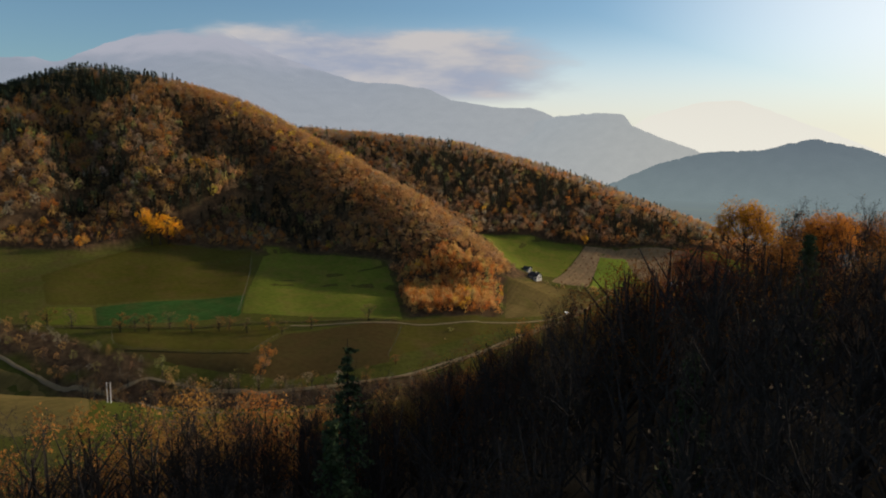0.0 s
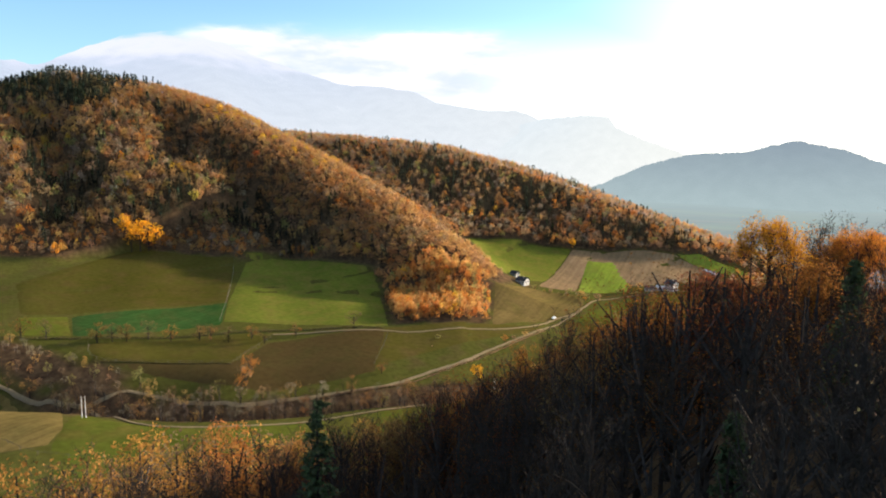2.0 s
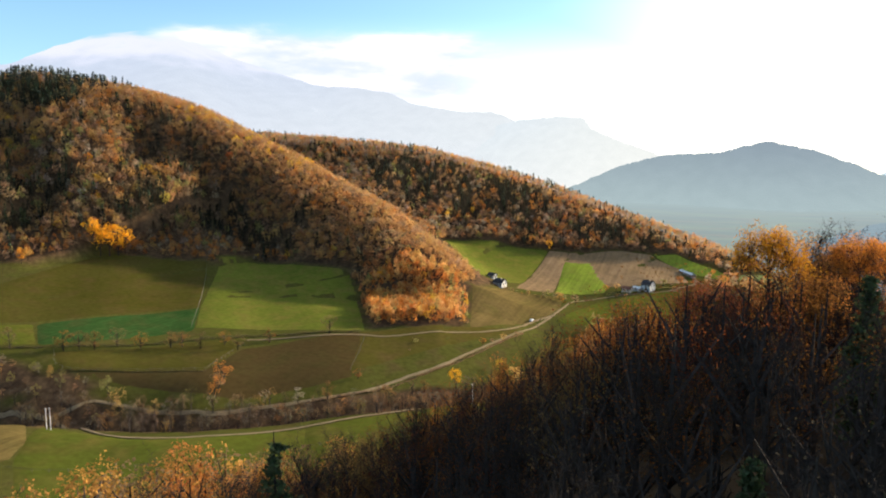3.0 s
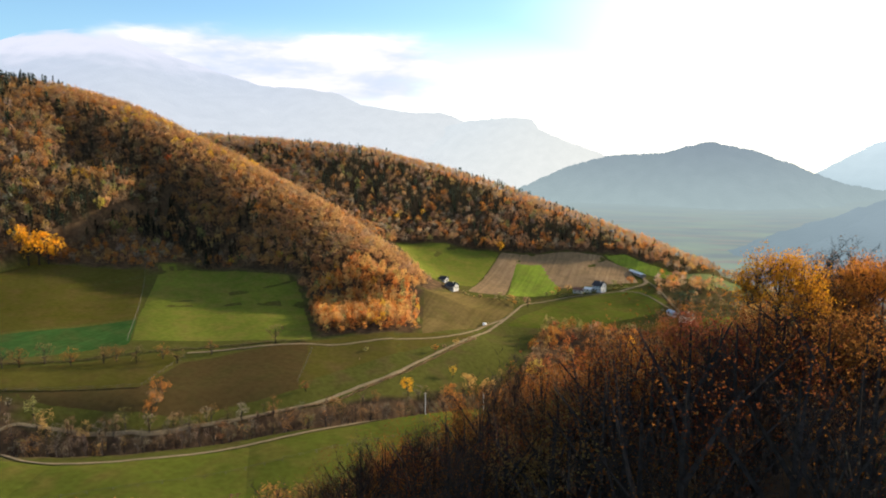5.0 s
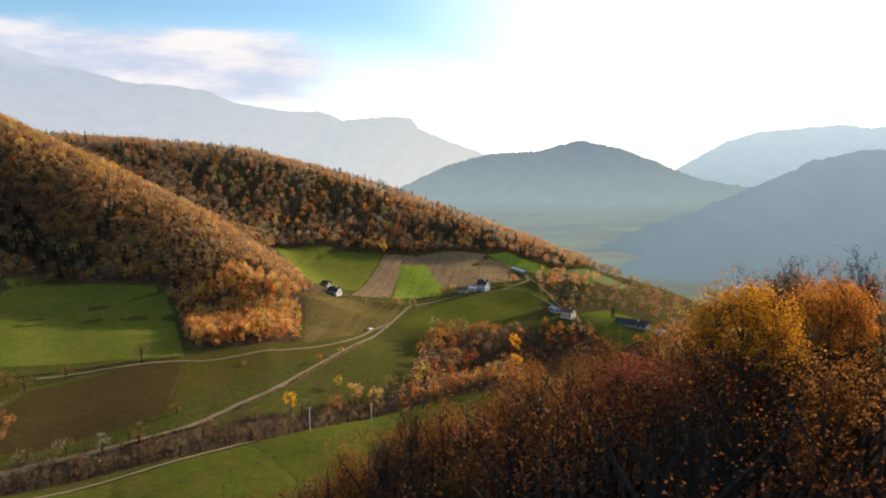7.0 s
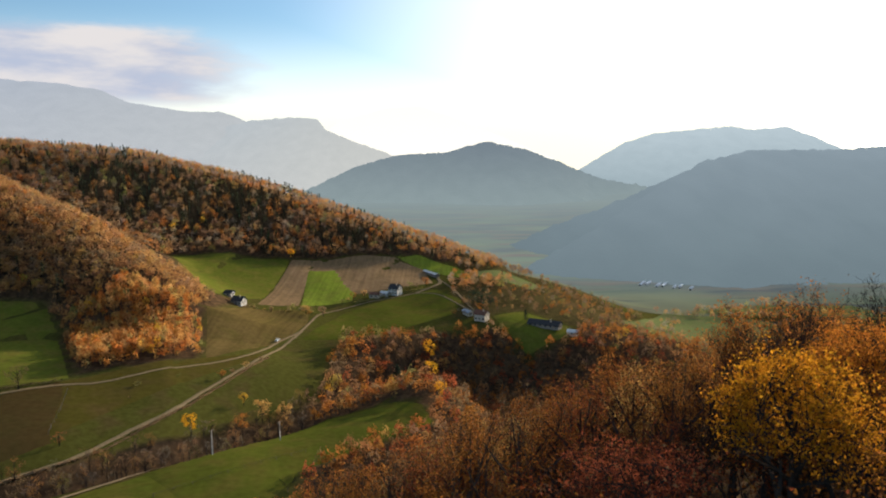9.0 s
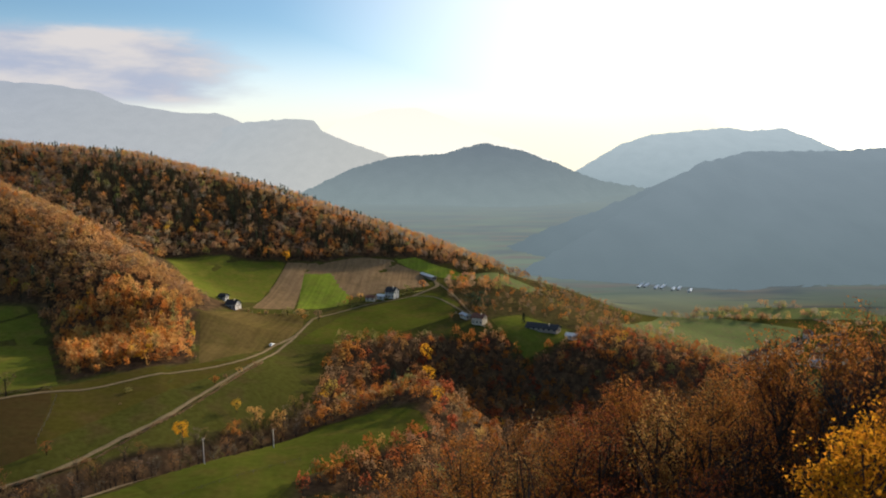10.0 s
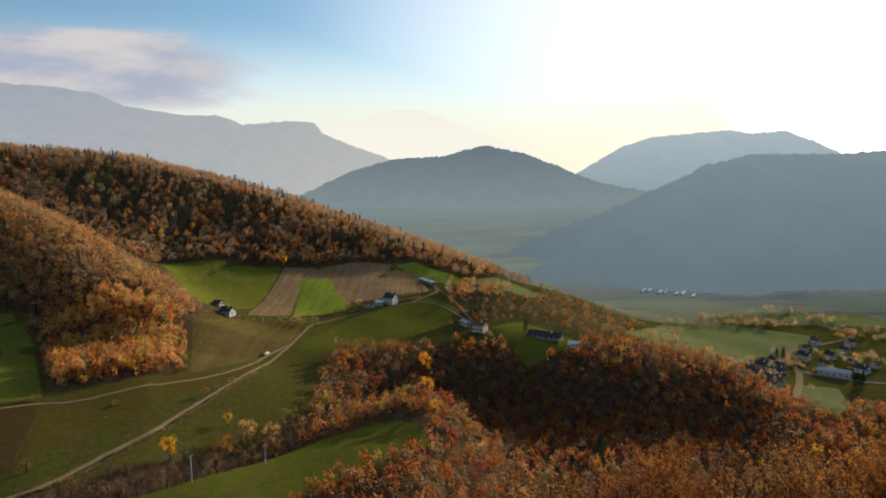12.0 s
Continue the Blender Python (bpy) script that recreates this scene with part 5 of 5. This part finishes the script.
ROADSIDE = [(-249, 177, 9, MOSS), (-240, 174, 8, OCHRE), (-236, 171, 7, OCHRE), (-222, 177, 8, OCHRE), (-244, 165, 4, MOSS), (-213, 185, 7, BROWN), (-202, 192, 6, GREY), (-195, 199, 6, BROWN), (-173, 218, 8, GREY), (-210, 210, 10, RUST), (-207, 200, 9, RUST), (-209, 205, 8, BROWN), (-218, 181, 6, GREY), (-230, 176, 6, BROWN), (-186, 210, 6, GREY)]
for k, (x, y, h, tint) in enumerate(ROADSIDE):
    lone(x, y, h * 1.25, 1.2, tint, {MOSS: "olive", OCHRE: "ochre", BROWN: "brown", GREY: "bare grey", RUST: "rust coloured"}[tint] + " roadside tree by the gravel lane", "twiggy", "roadside trees", k)
lone(-153, 312, 3.0, 2.2, MOSS, "dark round bush alone in the meadow", category="bush", seed=2)
lone(-151, 299, 1.2, 2.0, BROWN, "low brown shrub in the meadow", category="bush", seed=3)
lone(-159, 252, 6, 1.8, RED, "reddish bare tree beside the fence", "bare", seed=1)
lone(-115, 279, 11, 1.15, GOLD, "glowing orange poplar at the creek", seed=3)
lone(-102, 316, 7, 1.1, YELLOW, "small yellow tree at the creek", seed=4)
lone(-91, 309, 12, 1.3, OCHRE, "ochre tree at the creek", seed=1)
lone(-97, 296, 11, 1.2, RUST, "rust red tree at the creek", seed=2)
lone(-82, 315, 13, 1.2, OCHRE, "ochre tree at the creek bend", seed=0)
lone(-11, 438, 17, 0.9, GOLD, "golden tree in the dark gorge", seed=3)
lone(-8, 352, 13, 1.0, GOLD, "golden birch on the wooded knoll", seed=1)
lone(-150, 647, 12, 1.0, GOLD, "golden tree at the corner of the field", seed=4)
for k, (x, y, h) in enumerate([(-440, 341, 20), (-436, 345, 24), (-430, 348, 27), (-426, 353, 25), (-424, 358, 19)]):
    lone(x, y, h, 1.1, GOLD, "brilliant golden tree at the foot of the hill", group="golden trees", seed=k)
for k, (x, y, h, tint, words) in enumerate([
    (-427, 406, 15, (0.42, 0.36, 0.06), "tall yellow-green tree on the hillside"), (-487, 391, 12, YELLOW, "small yellow tree on the hillside"),
    (-469, 425, 11, YELLOW, "small yellow tree on the hillside"), (-464, 430, 11, YELLOW, "small yellow tree on the hillside"),
    (-431, 496, 11, (0.6, 0.13, 0.03), "bright red tree on the hillside"), (-513, 407, 12, (0.62, 0.24, 0.03), "bright orange tree on the hillside"),
    (-270, 417, 9, (0.42, 0.38, 0.06), "lime yellow tree at the wood's edge"), (-260, 413, 9, (0.42, 0.38, 0.06), "lime yellow tree at the wood's edge"),
    (-451, 290, 12, (0.62, 0.27, 0.03), "orange tree at the foot of the hill"), (-244, 673, 10, YELLOW, "yellow tree on the rear ridge"),
    (-195, 682, 10, OCHRE, "ochre tree on the rear ridge"), (-188, 406, 9, YELLOW, "yellow birch in the orange wood"),
    (-161, 348, 8, YELLOW, "yellow birch in the orange wood"), (-3, 330, 11, GOLD, "golden birch on the wooded knoll"), (-63, 361, 12, (0.45, 0.36, 0.07), "yellow-green tree at the gorge rim"),
]):
    lone(x, y, h, 1.0, tint, words, group="bright single trees", seed=k)
for k, (x, y, h) in enumerate([(87, 365, 17), (66, 337, 14), (56, 325, 13), (100, 331, 15), (-31, 407, 14)]):
    lone(x, y, h, 2.1, (0.05, 0.065, 0.04), "dark spruce standing above the autumn wood", "conifer", "gorge spruces", k)
for k, (x, y, h) in enumerate([(22, 528, 17), (29, 532, 19), (36, 528, 16), (28, 522, 15)]):
    lone(x, y, h * 0.75, 1.25, (0.035, 0.05, 0.03), "large dark evergreen beside the lane", "low", "dark evergreens", k)
lone(60, 490, 10, 1.4, SPRUCE, "dark conifer at the end of the long house", "conifer")
for k, (x, y) in enumerate([(276, 557), (284, 562), (280, 553), (299, 486), (309, 493), (304, 490)]):
    lone(x, y, 13, 1.3, SPRUCE, "dark conifer beside the village houses", "conifer", "village conifers", k)
for k in range(16):
    a = k / 15
    lone(-143 + 30 * a + 3 * math.sin(k * 5.1), 486 + 22 * a + 3 * math.sin(k * 3.3), 2.6 + 1.2 * math.sin(k * 2.1) + (3 if k > 12 else 0), 1.6, (BROWN, MOSS, GREY, OCHRE)[k % 4], "brown garden shrub by the farm", category="bush", group="farm shrubs", seed=k)
for k, (x, y) in enumerate([(-104, 496), (-107, 500), (-103, 503), (-94, 500), (-78, 556), (-82, 550), (-32, 590), (-26, 594), (-18, 606), (-70, 566), (-86, 544)]):
    lone(x, y, 5 + (k * 3) % 5, 1.4, (RUST, OCHRE, MOSS, BROWN)[k % 4], "autumn tree along the farm road", group="farm road trees", seed=k)
for k, (x, y) in enumerate([(-140, 366), (-150, 355), (-172, 336), (-116, 345), (-112, 356), (-119, 336), (-108, 372)]):
    lone(x, y, 3.2 + k % 3, 1.6, (BROWN, OCHRE, RUST)[k % 3], "small brown tree beside the track", group="track trees", seed=k)


def valley_trees():
    """Loose trees and copses over the hazy valley floor."""
    rng = np.random.default_rng(31)
    rows = []
    for cx, cy, rx, ry, n in [(305, 716, 40, 9, 26), (365, 735, 30, 14, 26), (250, 700, 22, 8, 10), (385, 690, 22, 12, 18), (215, 640, 25, 6, 8), (285, 545, 34, 26, 24), (345, 560, 30, 30, 30), (190, 570, 26, 40, 22), (240, 500, 20, 40, 22), (292, 690, 40, 5, 26), (330, 684, 24, 8, 22), (255, 535, 30, 5, 14), (400, 640, 40, 20, 24)]:
        for _ in range(n):
            x, y = cx + rng.normal(0, rx * 0.5), cy + rng.normal(0, ry * 0.5)
            tint = pick(rng, [(3, BROWN), (2, GREY), (2, MOSS), (1.5, OCHRE), (1, BEECH)])
            rows.append((x, y, rng.uniform(4, 10), rng.uniform(0.9, 1.3), rng.uniform(0, 6.3), FAR_TREES[rng.integers(6)], jitter(tint, rng)))
    wood_stuff("valley_trees", rows, "scattered copses on the hazy valley floor")


valley_trees()


def hedge(name, points, width, h, tint, label, seed):
    """A ragged hedge of small leaves along a line."""
    rng = np.random.default_rng(seed)
    line = smooth_line(points, 0.5)
    n = len(line) * 9
    at = line[rng.integers(0, len(line), n)] + rng.normal(0, width * 0.4, (n, 2))
    top = h * (0.65 + 0.45 * np.sin(at[:, 0] * 0.45) * np.sin(at[:, 1] * 0.37))
    z = height(at[:, 0], at[:, 1]) + rng.uniform(0, 1, n) ** 0.6 * np.maximum(top, 0.5)
    tris = loose_triangles(np.c_[at, z], 0.5, rng)
    me = tinted_mesh(name, tris, tint, FOLIAGE)
    return tagged(new(name, me), label, "hedge", kind="stuff")


hedge("hedge", [(-345, 168), (-324, 182), (-286, 213), (-240, 266), (-189, 310)], 1.4, 1.4, (0.10, 0.085, 0.045), "dark ragged hedge along a ditch", 1)
hedge("hedge", [(-172, 219), (-149, 246), (-137, 268), (-119, 315), (-106, 382)], 1.0, 1.3, BROWN, "low brown hedge beside the gravel road", 2)
hedge("hedge", [(-76, 548), (-58, 564), (-34, 586), (-12, 600)], 1.6, 2.2, MOSS, "olive hedge by the farm road", 3)
hedge("hedge", [(-281, 178), (-252, 197), (-226, 214)], 0.5, 0.6, (0.10, 0.085, 0.045), "dark hedge under the lower meadow", 4)
